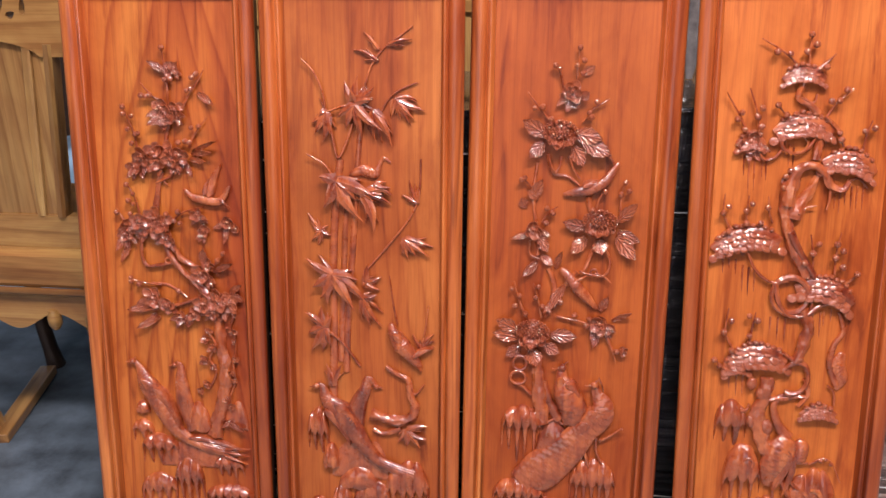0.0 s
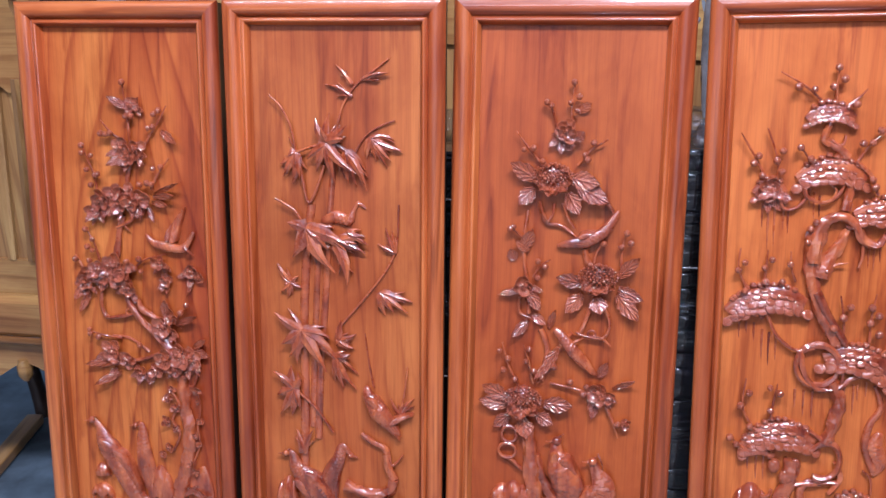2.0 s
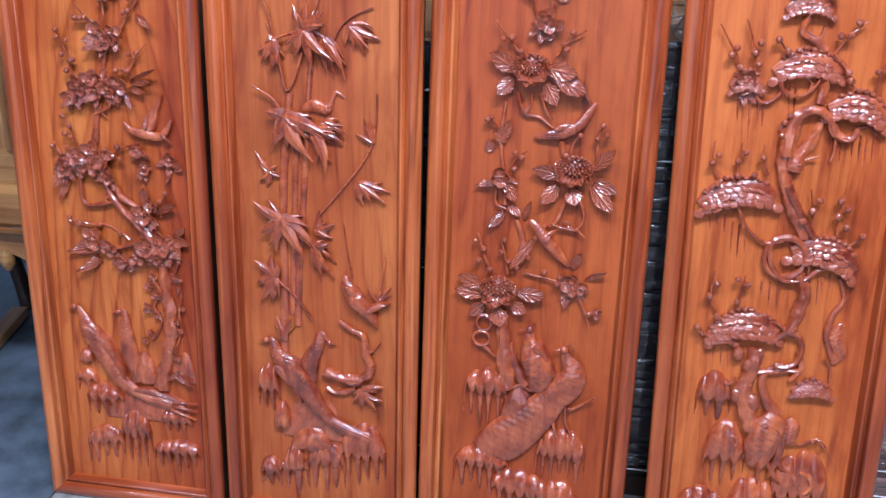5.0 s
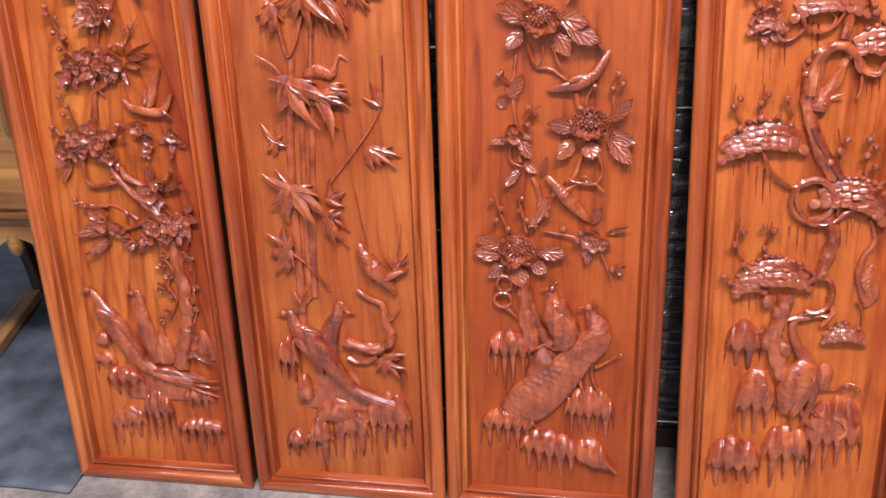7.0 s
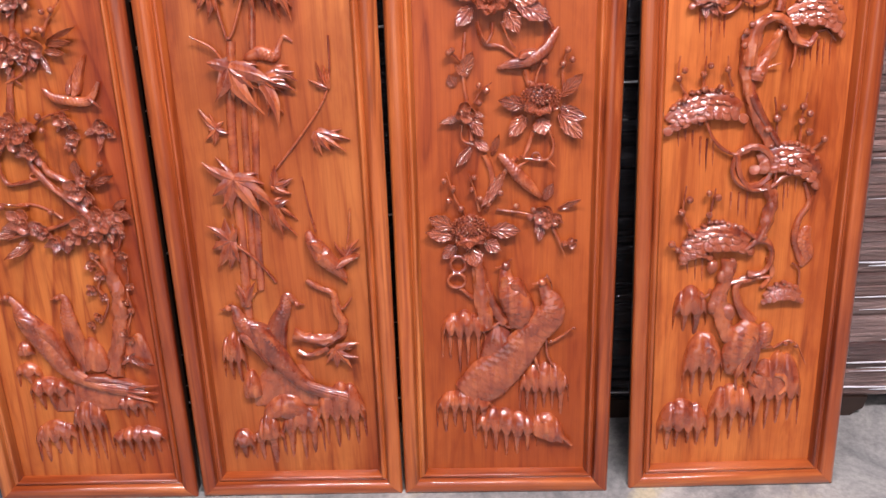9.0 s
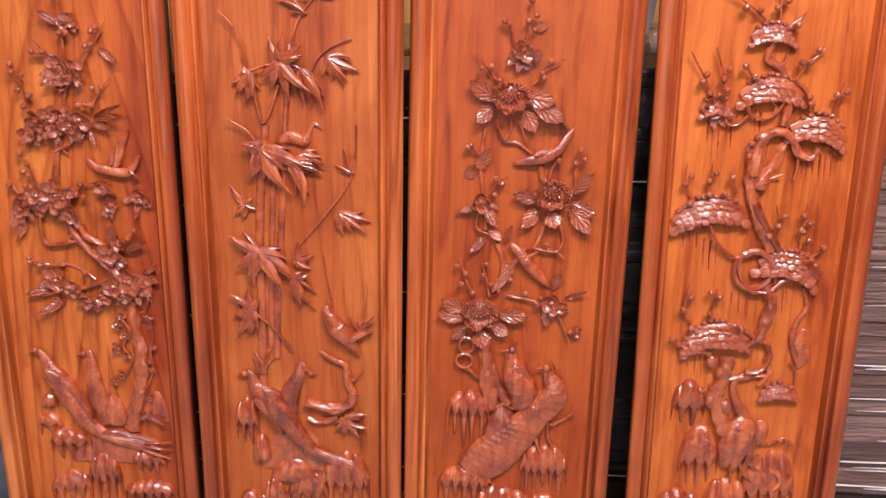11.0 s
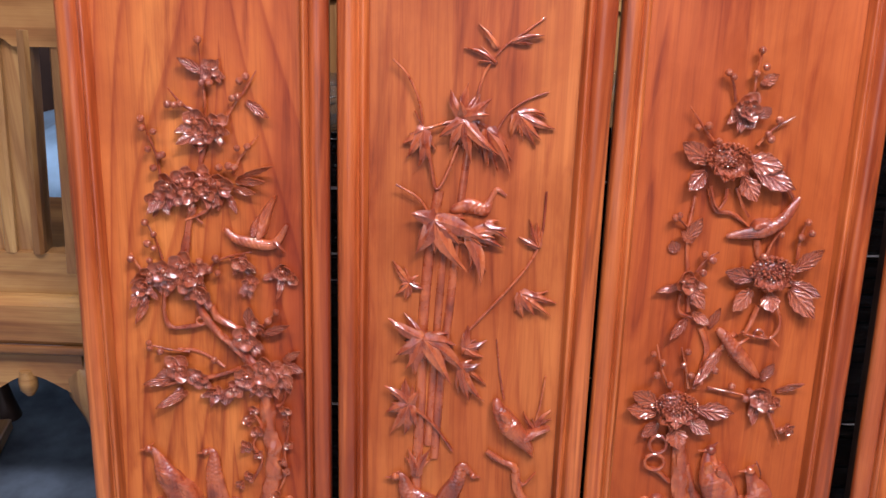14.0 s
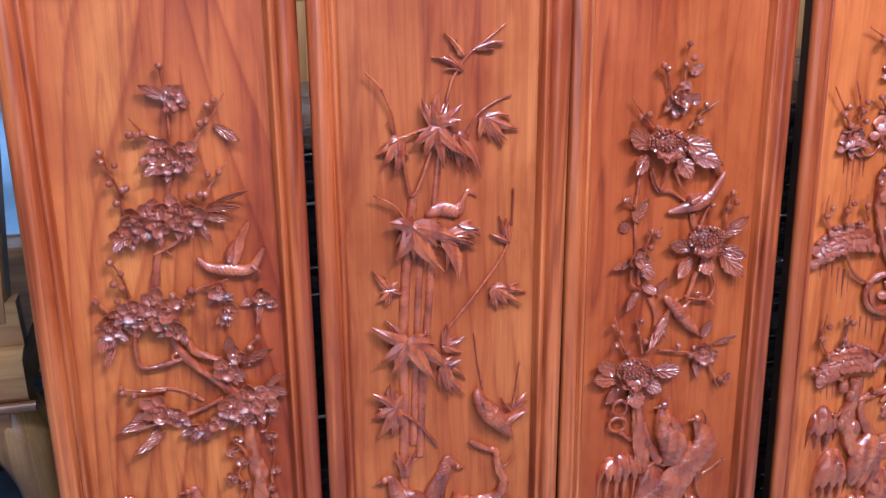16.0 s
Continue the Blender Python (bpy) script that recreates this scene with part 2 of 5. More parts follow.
# ---- building blocks ----
class Mesh:
    """Vertices and faces of one part."""
    def __init__(self):
        self.v, self.f = [], []

    def add(self, verts, faces):
        k = len(self.v)
        self.v += [tuple(p) for p in verts]
        self.f += [tuple(i + k for i in q) for q in faces]
        return self

    def box(self, x0, x1, y0, y1, z0, z1):
        return self.add([(x, y, z) for x in (x0, x1) for y in (y0, y1) for z in (z0, z1)],
                        [(0, 1, 3, 2), (4, 6, 7, 5), (0, 4, 5, 1), (2, 3, 7, 6), (0, 2, 6, 4), (1, 5, 7, 3)])

    def grid(self, rings, close=True, caps=True):
        n = len(rings[0])
        faces = []
        for i in range(len(rings) - 1):
            for j in range(n if close else n - 1):
                k = (j + 1) % n
                faces.append((i * n + j, i * n + k, (i + 1) * n + k, (i + 1) * n + j))
        if caps and close:
            faces += [tuple(range(n))[::-1], tuple((len(rings) - 1) * n + j for j in range(n))]
        return self.add([p for r in rings for p in r], faces)

    def data(self, name, smooth=True):
        me = bpy.data.meshes.new(name)
        me.from_pydata(self.v, [], self.f)
        bm = bmesh.new()
        bm.from_mesh(me)
        bmesh.ops.recalc_face_normals(bm, faces=bm.faces)
        bm.to_mesh(me)
        bm.free()
        if smooth:
            me.polygons.foreach_set("use_smooth", [True] * len(me.polygons))
            me.set_sharp_from_angle(angle=radians(52))
        return me


def part(name, mesh, material, parent, label="", smooth=True, bevel=0.0):
    me = mesh.data(name, smooth) if isinstance(mesh, Mesh) else mesh
    if not me.materials:
        me.materials.append(material)
    ob = new(name, me)
    ob.parent = parent
    if bevel:
        b = ob.modifiers.new("bevel", "BEVEL")
        b.width, b.segments, b.limit_method = bevel, 2, "ANGLE"
    if smooth:
        me.set_sharp_from_angle(angle=radians(50))
    return tagged(ob, label) if label else ob


def thing(name, m, label, category, group=""):
    ob = new(name)
    ob.matrix_world = m
    ob.empty_display_size = 0.1
    return tagged(ob, label, category, group)


def setting(name, mesh, material, label, category):
    me = mesh.data(name, False)
    me.materials.append(material)
    return tagged(new(name, me), label, category, "", "structure")


# ---- the hall ----
setting("floor", Mesh().box(-6, 6, -7, 4, -0.1, 0.0), floor_mat, "worn grey concrete floor with pale dusty stains", "floor")
setting("wall_back", Mesh().box(-6.2, 6.2, 4, 4.2, -0.1, 4.4), wall_mat, "pale blue plastered wall of the hall", "wall")
setting("wall_left", Mesh().box(-6.2, -6, -7, 4, -0.1, 4.4), wall_mat, "pale blue plastered side wall", "wall")
setting("wall_right", Mesh().box(6, 6.2, -7, 4, -0.1, 4.4), wall_mat, "pale blue plastered side wall", "wall")
setting("wall_front", Mesh().box(-6.2, -4.8, -7.2, -7, -0.1, 4.4).box(1.6, 6.2, -7.2, -7, -0.1, 4.4).box(-4.8, 1.6, -7.2, -7, 3.4, 4.4),
        wall_mat, "plastered wall with a wide open doorway", "wall")
setting("ceiling", Mesh().box(-6.2, 6.2, -7.2, 4.2, 4.4, 4.5), roof_mat, "grey sheet roof of the hall", "ceiling")

# ---- four leaning panels ----
W, H, BORDER, FIELD = 0.405, 1.27, 0.047, 0.021
PROFILE = [(0.002, 0.013), (0.0, 0.011), (0.0, 0.006), (0.003, 0.002), (0.008, 0.0), (0.016, -0.002), (0.023, -0.001), (0.028, 0.003), (0.030, 0.008),
           (0.0325, 0.009), (0.0345, 0.006), (0.038, 0.005), (0.041, 0.007), (0.0425, 0.011), (0.045, 0.013), (BORDER, 0.0225), (0.02, 0.0225)]


def bar(side):
    """One mitred length of the moulded frame."""
    m = Mesh()
    ends = [[], []]
    for s, y in PROFILE:
        x, lo, hi = W / 2 - s, s, H - s
        a, b = {"left": ((-x, lo), (-x, hi)), "right": ((x, lo), (x, hi)), "bottom": ((-x, lo), (x, lo)), "top": ((-x, hi), (x, hi))}[side]
        ends[0].append((a[0], y, a[1]))
        ends[1].append((b[0], y, b[1]))
    return m.grid(ends)


def board():
    m = Mesh()
    return m.box(-W / 2 + 0.038, W / 2 - 0.038, FIELD, 0.034, 0.038, H - 0.038)


def back_frame():
    """The unfinished batten that the mouldings are fixed to, darkened for shade in gaps."""
    m = Mesh()
    o, i = 0.003, 0.034
    x0, x1 = -W / 2 + o, W / 2 - o
    m.box(x0, x0 + i, 0.0135, 0.036, o, H - o).box(x1 - i, x1, 0.0135, 0.036, o, H - o)
    return m.box(x0 + i, x1 - i, 0.0135, 0.036, o, o + i).box(x0 + i, x1 - i, 0.0135, 0.036, H - o - i, H - o)


FRAME_PARTS = {"left": ("stile", wood_up), "right": ("stile", wood_up), "top": ("rail", wood_across), "bottom": ("rail", wood_across)}
PANELS = {}
for key, x, y, lean, twist, yaw, label in (
        (1, -0.8239, -0.0007, 8.37, 0.53, 0.32, "tall red-brown wooden panel carved with blossom boughs and a long-tailed bird"),
        (2, -0.4058, -0.0015, 8.20, 0.45, 0.08, "tall red-brown wooden panel carved with bamboo leaves and a bird"),
        (3, 0.0048, -0.0055, 9.70, 0.56, -0.22, "tall red-brown wooden panel carved with open peonies and a peafowl"),
        (4, 0.4533, -0.0009, 8.78, -0.66, -0.17, "tall red-brown wooden panel carved with a pine tree and a crane")):
    p = thing("wall_art", pose(x, y, 0, 0, 0, yaw) @ pose(0, 0, 0, -lean) @ pose(0, 0, 0, 0, twist, 0), label, "wood carving", "four leaning carved panels")
    PANELS[key] = p
    for side, (name, mat) in FRAME_PARTS.items():
        part(name, bar(side), mat, p)
    part("back_frame", back_frame(), dark_mat, p, "unfinished batten frame, darkened for shade in the gaps", False)
    part("board", board(), BOARDS[key], p, "smooth varnished field of upright grain", False)

# ---- carving tools: places are (x, z) on a panel, h is the height over its field ----
def spline(pts, steps=5):
    """Points of a smooth curve through pts."""
    if len(pts) < 3:
        pts = [pts[0], tuple((a + b) / 2 for a, b in zip(pts[0], pts[-1])), pts[-1]]
    out = []
    for i in range(len(pts) - 1):
        a, b, c, d = pts[max(i - 1, 0)], pts[i], pts[i + 1], pts[min(i + 2, len(pts) - 1)]
        for k in range(steps):
            t = k / steps
            out.append(tuple(0.5 * (2 * q + (r - p) * t + (2 * p - 5 * q + 4 * r - s) * t * t + (3 * q - p - 3 * r + s) * t ** 3)
                             for p, q, r, s in zip(a, b, c, d)))
    return out + [tuple(pts[-1])]


def tube(m, pts, radii, heights, sides=8, flat=1.0, knots=0.0, steps=5):
    """A rounded limb; radii and heights run along it, given as lists of any length."""
    path = spline(pts, steps)
    n = len(path)
    rings = []
    run = 0.0
    for i, (x, z) in enumerate(path):
        f = i / (n - 1)
        r = float(np.interp(f, np.linspace(0, 1, len(radii)), radii))
        h = float(np.interp(f, np.linspace(0, 1, len(heights)), heights))
        if knots:
            r *= 1 + 0.45 * knots * noise.noise(Vector((x * 60, 3.1, z * 60))) + 0.25 * knots * noise.noise(Vector((x * 240, 7.1, z * 240)))
        a, b = path[max(i - 1, 0)], path[min(i + 1, n - 1)]
        dx, dz = b[0] - a[0], b[1] - a[1]
        ln = math.hypot(dx, dz) or 1
        run += ln / 2
        nx, nz = -dz / ln, dx / ln
        ring = []
        for j in range(sides):
            q = 2 * math.pi * j / sides
            k = r
            if knots > 0.2:
                k *= 1 + 0.42 * noise.noise(Vector((math.cos(q) * 2.6 + x * 30, math.sin(q) * 2.6, run * 38))) + 0.12 * noise.noise(Vector((math.cos(q) * 6, math.sin(q) * 6, run * 160)))
            ring.append((x + nx * k * math.cos(q), FIELD - h - k * flat * math.sin(q), z + nz * k * math.cos(q)))
        rings.append(ring)
    return m.grid(rings)


def blade(m, base, tip, width, h0, h1, arch=0.006, bend=0.12, keel=0.0026):
    """A pointed leaf with a keel, from base to tip."""
    (x0, z0), (x1, z1) = base, tip
    dx, dz = x1 - x0, z1 - z0
    ln = math.hypot(dx, dz) or 1e-6
    ux, uz, nx, nz = dx / ln, dz / ln, -dz / ln, dx / ln
    rings = []
    for i in range(9):
        f = i / 8
        w = width * min(1.0, 0.45 + f / 0.22) * (1 - f) ** 0.85 * (1 + 0.12 * math.sin(9 * f + 40 * ln)) / 2 + 0.0003
        c = bend * ln * math.sin(math.pi * f)
        px, pz = x0 + dx * f + nx * c, z0 + dz * f + nz * c
        h = h0 + (h1 - h0) * f + arch * math.sin(math.pi * f)
        rings.append([(px + nx * k * w, FIELD - h - g, pz + nz * k * w)
                      for k, g in ((-1, 0.0008), (-0.55, 0.30 * keel), (-0.08, 0.92 * keel), (0.0, keel), (0.08, 0.92 * keel), (0.55, 0.30 * keel), (1, 0.0008), (0.8, -0.0016), (-0.8, -0.0016))])
    return m.grid(rings)


def ball_mesh(name, r, squash=1.0, rows=7, sides=10, dimple=0.0):
    m = Mesh()
    rings = []
    for i in range(rows + 1):
        a = math.pi * (i + 0.02) / (rows + 0.04)
        k = r * (1 - dimple * math.exp(-(a / 0.5) ** 2))
        rings.append([(r * math.sin(a) * math.cos(q), -k * squash * math.cos(a), r * math.sin(a) * math.sin(q)) for q in (2 * math.pi * j / sides for j in range(sides))])
    me = m.grid(rings).data(name)
    me.materials.append(wood_carved)
    return me


def petal_mesh(name, length, width, cup, ruffle=0.0, veins=0, notch=0.0):
    """A cupped petal that lies along +z from its root, rising towards the viewer."""
    m = Mesh()
    top, low = [], []
    nu, nv = 15, 8
    for i in range(nv + 1):
        f = i / nv
        w = width * math.sin(math.pi * (0.12 + 0.80 * f)) ** 0.75
        for j in range(nu):
            g = 2 * j / (nu - 1) - 1
            x = g * w / 2
            z = length * f * (1 - notch * abs(math.sin(g * math.pi * 3.5)) * f) * (1 - 0.14 * g * g)
            y = -cup * (f ** 1.4) - 0.25 * cup * g * g + ruffle * math.sin(g * 7.0) * f * f + (0.050 * math.cos(g * veins * math.pi) * f if veins else 0)
            top.append((x, y, z))
            low.append((x * 0.94, y + 0.09, z * 0.95))
    n = len(top)
    faces = []
    for i in range(nv):
        for j in range(nu - 1):
            a = i * nu + j
            faces += [(a, a + 1, a + nu + 1, a + nu), (n + a, n + a + nu, n + a + nu + 1, n + a + 1)]
    rim = [j for j in range(nu)] + [i * nu + nu - 1 for i in range(1, nv + 1)] + [nv * nu + j for j in range(nu - 2, -1, -1)] + [i * nu for i in range(nv - 1, 0, -1)]
    for a, b in zip(rim, rim[1:] + rim[:1]):
        faces.append((b, a, n + a, n + b))
    me = m.add(top + low, faces).data(name)
    me.materials.append(wood_carved)
    return me


BUD = ball_mesh("bud", 1.0, 0.95, dimple=0.12)
SEED = ball_mesh("seed", 1.0, 0.8, 4, 6)


def leaf_mesh(name, width, cup, lobes, depth):
    """A notched leaf along +z with a midrib and slanting veins, rising towards the viewer."""
    top, low = [], []
    nu, nv = 27, 22
    for i in range(nv + 1):
        f = i / nv
        w = width * math.sin(math.pi * (0.08 + 0.90 * f)) ** 0.8 * (1 - depth * ((f * lobes) % 1.0))
        for j in range(nu):
            g = 2 * j / (nu - 1) - 1
            vein = 0.030 * math.cos(2 * math.pi * (4.2 * f - 2.0 * abs(g))) * min(1.0, abs(g) * 4) - 0.045 * math.exp(-(g / 0.11) ** 2)
            y = -cup * f ** 1.3 - 0.10 * g * g * cup + vein * (1 - 0.4 * f)
            top.append((g * w / 2, y, f * (1 - 0.06 * g * g)))
            low.append((g * w / 2 * 0.93, y + 0.10, f * 0.96))
    n = len(top)
    faces = []
    for i in range(nv):
        for j in range(nu - 1):
            a = i * nu + j
            faces += [(a, a + 1, a + nu + 1, a + nu), (n + a, n + a + nu, n + a + nu + 1, n + a + 1)]
    rim = [j for j in range(nu)] + [i * nu + nu - 1 for i in range(1, nv + 1)] + [nv * nu + j for j in range(nu - 2, -1, -1)] + [i * nu for i in range(nv - 1, 0, -1)]
    for a, b in zip(rim, rim[1:] + rim[:1]):
        faces.append((b, a, n + a, n + b))
    me = Mesh().add(top + low, faces).data(name)
    me.materials.append(wood_carved)
    return me


def round_petal_mesh(name):
    """A round petal hollowed like a spoon, its root at the origin, with a raised and slightly waved rim."""
    def loop(k, lift, back):
        out = []
        for j in range(20):
            q = 2 * math.pi * j / 20
            wave = 1 + 0.05 * math.sin(5 * q + 0.6)
            out.append((0.50 * k * wave * math.cos(q), back - lift - 0.10 * max(0.0, math.sin(q)) * k, 0.52 + 0.50 * k * wave * math.sin(q)))
        return out
    rings = [loop(0.05, 0.10, 0), loop(0.45, 0.11, 0), loop(0.75, 0.15, 0), loop(0.92, 0.22, 0), loop(1.0, 0.21, 0), loop(0.96, 0.10, 0), loop(0.5, -0.06, 0), loop(0.1, -0.08, 0)]
    me = Mesh().grid(rings).data(name)
    me.materials.append(wood_carved)
    return me


def disc_mesh(name):
    """A round scale, faintly dished, with a crisp rim."""
    rings = [[(k * math.cos(q), y, k * math.sin(q)) for q in (2 * math.pi * j / 18 for j in range(18))] for k, y in ((0.05, -0.23), (0.40, -0.22), (0.70, -0.18), (0.90, -0.13), (0.98, -0.08), (1.0, 0.02), (0.94, 0.10), (0.3, 0.12))]
    me = Mesh().grid(rings).data(name)
    me.materials.append(wood_carved)
    return me


SCALE = disc_mesh("scale")
PETAL = round_petal_mesh("petal")
RUFFLED = petal_mesh("ruffled_petal", 1.0, 1.05, 0.42, 0.07, 3, 0.10)
VEINED = leaf_mesh("veined_leaf", 0.58, 0.20, 4.0, 0.22)


def share(name, me, parent, place, h, scale, spin=0.0, tilt=0.0, lean=0.0):
    """One more piece on a shared mesh: spin turns it on the field, tilt lifts its end."""
    ob = new(name, me)
    ob.parent = parent
    x, z = place
    ob.matrix_local = Matrix.Translation((x, FIELD - h, z)) @ pose(0, 0, 0, 0, spin, 0) @ pose(0, 0, 0, tilt, 0, lean) @ Matrix.Diagonal((*((scale,) * 3 if isinstance(scale, float) else scale), 1))
    return ob


def stem(p, pts, r0=0.004, r1=0.002, h=0.006, h1=None, name="branch", knots=0.25, sides=8):
    thick = max(r0, r1) > 0.0065
    m = tube(Mesh(), pts, [r0, (r0 + r1) / 2, r1], [h, h if h1 is None else h1], 16 if thick else sides, 0.8 if thick else 1.0, knots, 9 if thick else 5)
    return part(name, m, wood_carved, p)


def sprig(p, pts, buds, r=0.0055, h=0.012):
    s = stem(p, pts, 0.0028, 0.0012, 0.006, h, "sprig", 0.3, 7)
    for b in buds:
        share("bud", BUD, s, b, h + 0.003, r * random.uniform(0.95, 1.2), random.uniform(0, 360), random.uniform(-30, 30))
    return s


def leaf(p, base, tip, width=0.016, h0=0.008, h1=0.012):
    """A broad notched leaf with veins."""
    dx, dz = tip[0] - base[0], tip[1] - base[1]
    ln = math.hypot(dx, dz)
    return share("leaf", VEINED, p, base, h0, (width * 1.1 / 0.58, ln * 0.8, ln * 1.08), math.degrees(math.atan2(dx, dz)), random.uniform(0, 14), random.uniform(-15, 15))


def blossom(p, at, r=0.025, h=0.010, petals=5, turn=None):
    """An open plum blossom: five cupped round petals about a ring of stamens, with leaves that hang below it."""
    r *= 1.08
    turn = random.uniform(0, 72) if turn is None else turn
    c = share("blossom", SEED, p, at, h + 0.005, r * 0.22)
    if r > 0.018:
        for k in range(3):
            a = radians(random.uniform(-165, -15))
            leaf(p, (at[0] + 0.4 * r * math.cos(a), at[1] + 0.4 * r * math.sin(a)), (at[0] + 1.45 * r * math.cos(a), at[1] + 1.45 * r * math.sin(a)), r * 0.50, max(0.002, h - 0.006))
    for i in range(petals):
        a = turn + 360 * i / petals
        k = r * random.uniform(0.76, 0.94)
        ob = new("petal", PETAL)
        ob.parent = p
        ob.matrix_local = Matrix.Translation((at[0], FIELD - h, at[1])) @ pose(0, 0, 0, 0, a, 0) @ pose(0, 0, 0, random.uniform(-14, 26), 0, random.uniform(-24, 24)) @ Matrix.Diagonal((k * random.uniform(0.8, 1.05), k, k * random.uniform(0.85, 1.1), 1))
    if r > 0.029:
        for i in range(petals):
            share("petal", PETAL, p, at, h + 0.003, r * random.uniform(0.40, 0.52), turn + 36 + 360 * i / petals, random.uniform(-20, -4))
    for i in range(6):
        a = 2 * math.pi * i / 6
        share("stamen", SEED, p, (at[0] + 0.27 * r * math.cos(a), at[1] + 0.27 * r * math.sin(a)), h + 0.006, r * 0.085)
    return c


def peony(p, at, r=0.034, h=0.012):
    """A domed heart of curled petals and seeds, with ruffled petals round it."""
    x, z = at
    heart = part("peony", tube(Mesh(), [(x - r * 0.75, z + r * 0.12), (x, z + r * 0.16), (x + r * 0.75, z + r * 0.12)], [r * 0.3, r * 0.62, r * 0.3], [h * 0.4], 12, 0.7), wood_carved, p)
    for ring, n, k in ((1.0, 26, 0.085), (0.84, 21, 0.060), (0.66, 17, 0.060), (0.46, 11, 0.085), (0.26, 9, 0.055), (0.08, 4, 0.05)):
        for i in range(n):
            a = 2 * math.pi * (i + 0.5 * (n % 2)) / n
            share("seed", SEED, heart, (x + r * ring * 0.92 * math.cos(a), z + r * (0.14 + ring * 0.58 * math.sin(a))), h + 0.012 * (1.1 - ring), r * k * random.uniform(0.8, 1.15))
    for i in range(11):
        a = 100 + 160 * i / 10 + random.uniform(-6, 6)
        share("petal", RUFFLED, heart, (x + 0.30 * r * math.sin(radians(a)), z + 0.25 * r * math.cos(radians(a))), h - 0.002, r * random.uniform(0.50, 0.78), a, random.uniform(-4, 16))
    for a in (-80, -55, -30, 0, 28, 55, 80):
        share("petal", RUFFLED, heart, (x + 0.4 * r * math.sin(radians(a)), z + 0.3 * r * math.cos(radians(a))), h - 0.003, r * random.uniform(0.38, 0.5), a, random.uniform(0, 20))
    return heart


def bamboo(p, at, tips, width=0.011, h=0.012, rise=0.006):
    """A spray of flat pointed leaves from one node, larger ones over smaller ones."""
    hub = share("leaf_spray", SEED, p, at, h - 0.002, 0.0045)
    for i, tip in enumerate(tips):
        dx, dz = tip[0] - at[0], tip[1] - at[1]
        ln = math.hypot(dx, dz)
        m = blade(Mesh(), at, tip, width * 1.65 * random.uniform(0.85, 1.2) * min(1.25, 0.65 + ln / 0.07), h, max(0.003, h - 0.008 + rise * random.uniform(0, 1.6)), 0.0025, random.uniform(-0.10, 0.10), 0.0036)
        part("leaf", m, wood_carved, p)
        for way in (-1, 1):
            a = way * random.uniform(0.20, 0.40)
            k = random.uniform(0.50, 0.80)
            side = (at[0] + k * (dx * math.cos(a) - dz * math.sin(a)), at[1] + k * (dx * math.sin(a) + dz * math.cos(a)))
            part("leaf", blade(Mesh(), at, side, width * 1.3, max(0.003, h - 0.003), 0.004, 0.002, random.uniform(-0.12, 0.12), 0.0030), wood_carved, p)
    return hub


def pine(p, at, w, hgt, tilt=0.0, h=0.012):
    """A cloud of needles: an arched cushion, knobbed on top, its face hung with rows of overlapping round scales."""
    x, z = at
    ca, sa = math.cos(radians(tilt)), math.sin(radians(tilt))

    def on(a, b):
        return (x + a * ca - b * sa, z + a * sa + b * ca)
    m = tube(Mesh(), [on(-w * 0.47, -hgt * 0.22), on(-w * 0.2, hgt * 0.06), on(w * 0.2, hgt * 0.08), on(w * 0.47, -hgt * 0.20)], [hgt * 0.14, hgt * 0.27, hgt * 0.29, hgt * 0.15], [h * 0.3, h * 0.4, h * 0.3], 14, 0.35)
    dome = part("pine_cloud", m, wood_carved, p)
    size = hgt * 0.140
    rows = 4
    for row in range(rows):
        f = row / (rows - 1)
        span = w * (0.36 + 0.12 * f)
        n = max(3, round(span * 2 / (size * 1.62)))
        for i in range(n + row % 2):
            g = ((i + 0.5 - 0.5 * (row % 2)) / n) * 2 - 1
            b = hgt * (0.34 - 0.56 * f) - hgt * 0.26 * g * g + random.uniform(-0.03, 0.03) * hgt
            out = h * (0.80 - 0.45 * g * g) + 0.007 * f
            k = size * random.uniform(1.02, 1.28) * (0.78 + 0.22 * f)
            share("scale", SCALE, dome, on(g * span, b), out - 0.002, (k, k, k * (0.80 + 0.15 * f)), random.uniform(-16, 16) + 18 * g, -40 + 16 * f + random.uniform(-7, 7), random.uniform(-8, 8) + 16 * g)
    n = max(4, int(w / 0.013))
    for i in range(n):
        g = (i + 0.5) / n * 2 - 1
        share("knob", BUD, dome, on(g * w * 0.40, hgt * (0.44 - 0.34 * g * g) + random.uniform(-0.001, 0.003)), h * 0.35, (0.0062, 0.0075, 0.0050), random.uniform(-20, 20))
    return dome


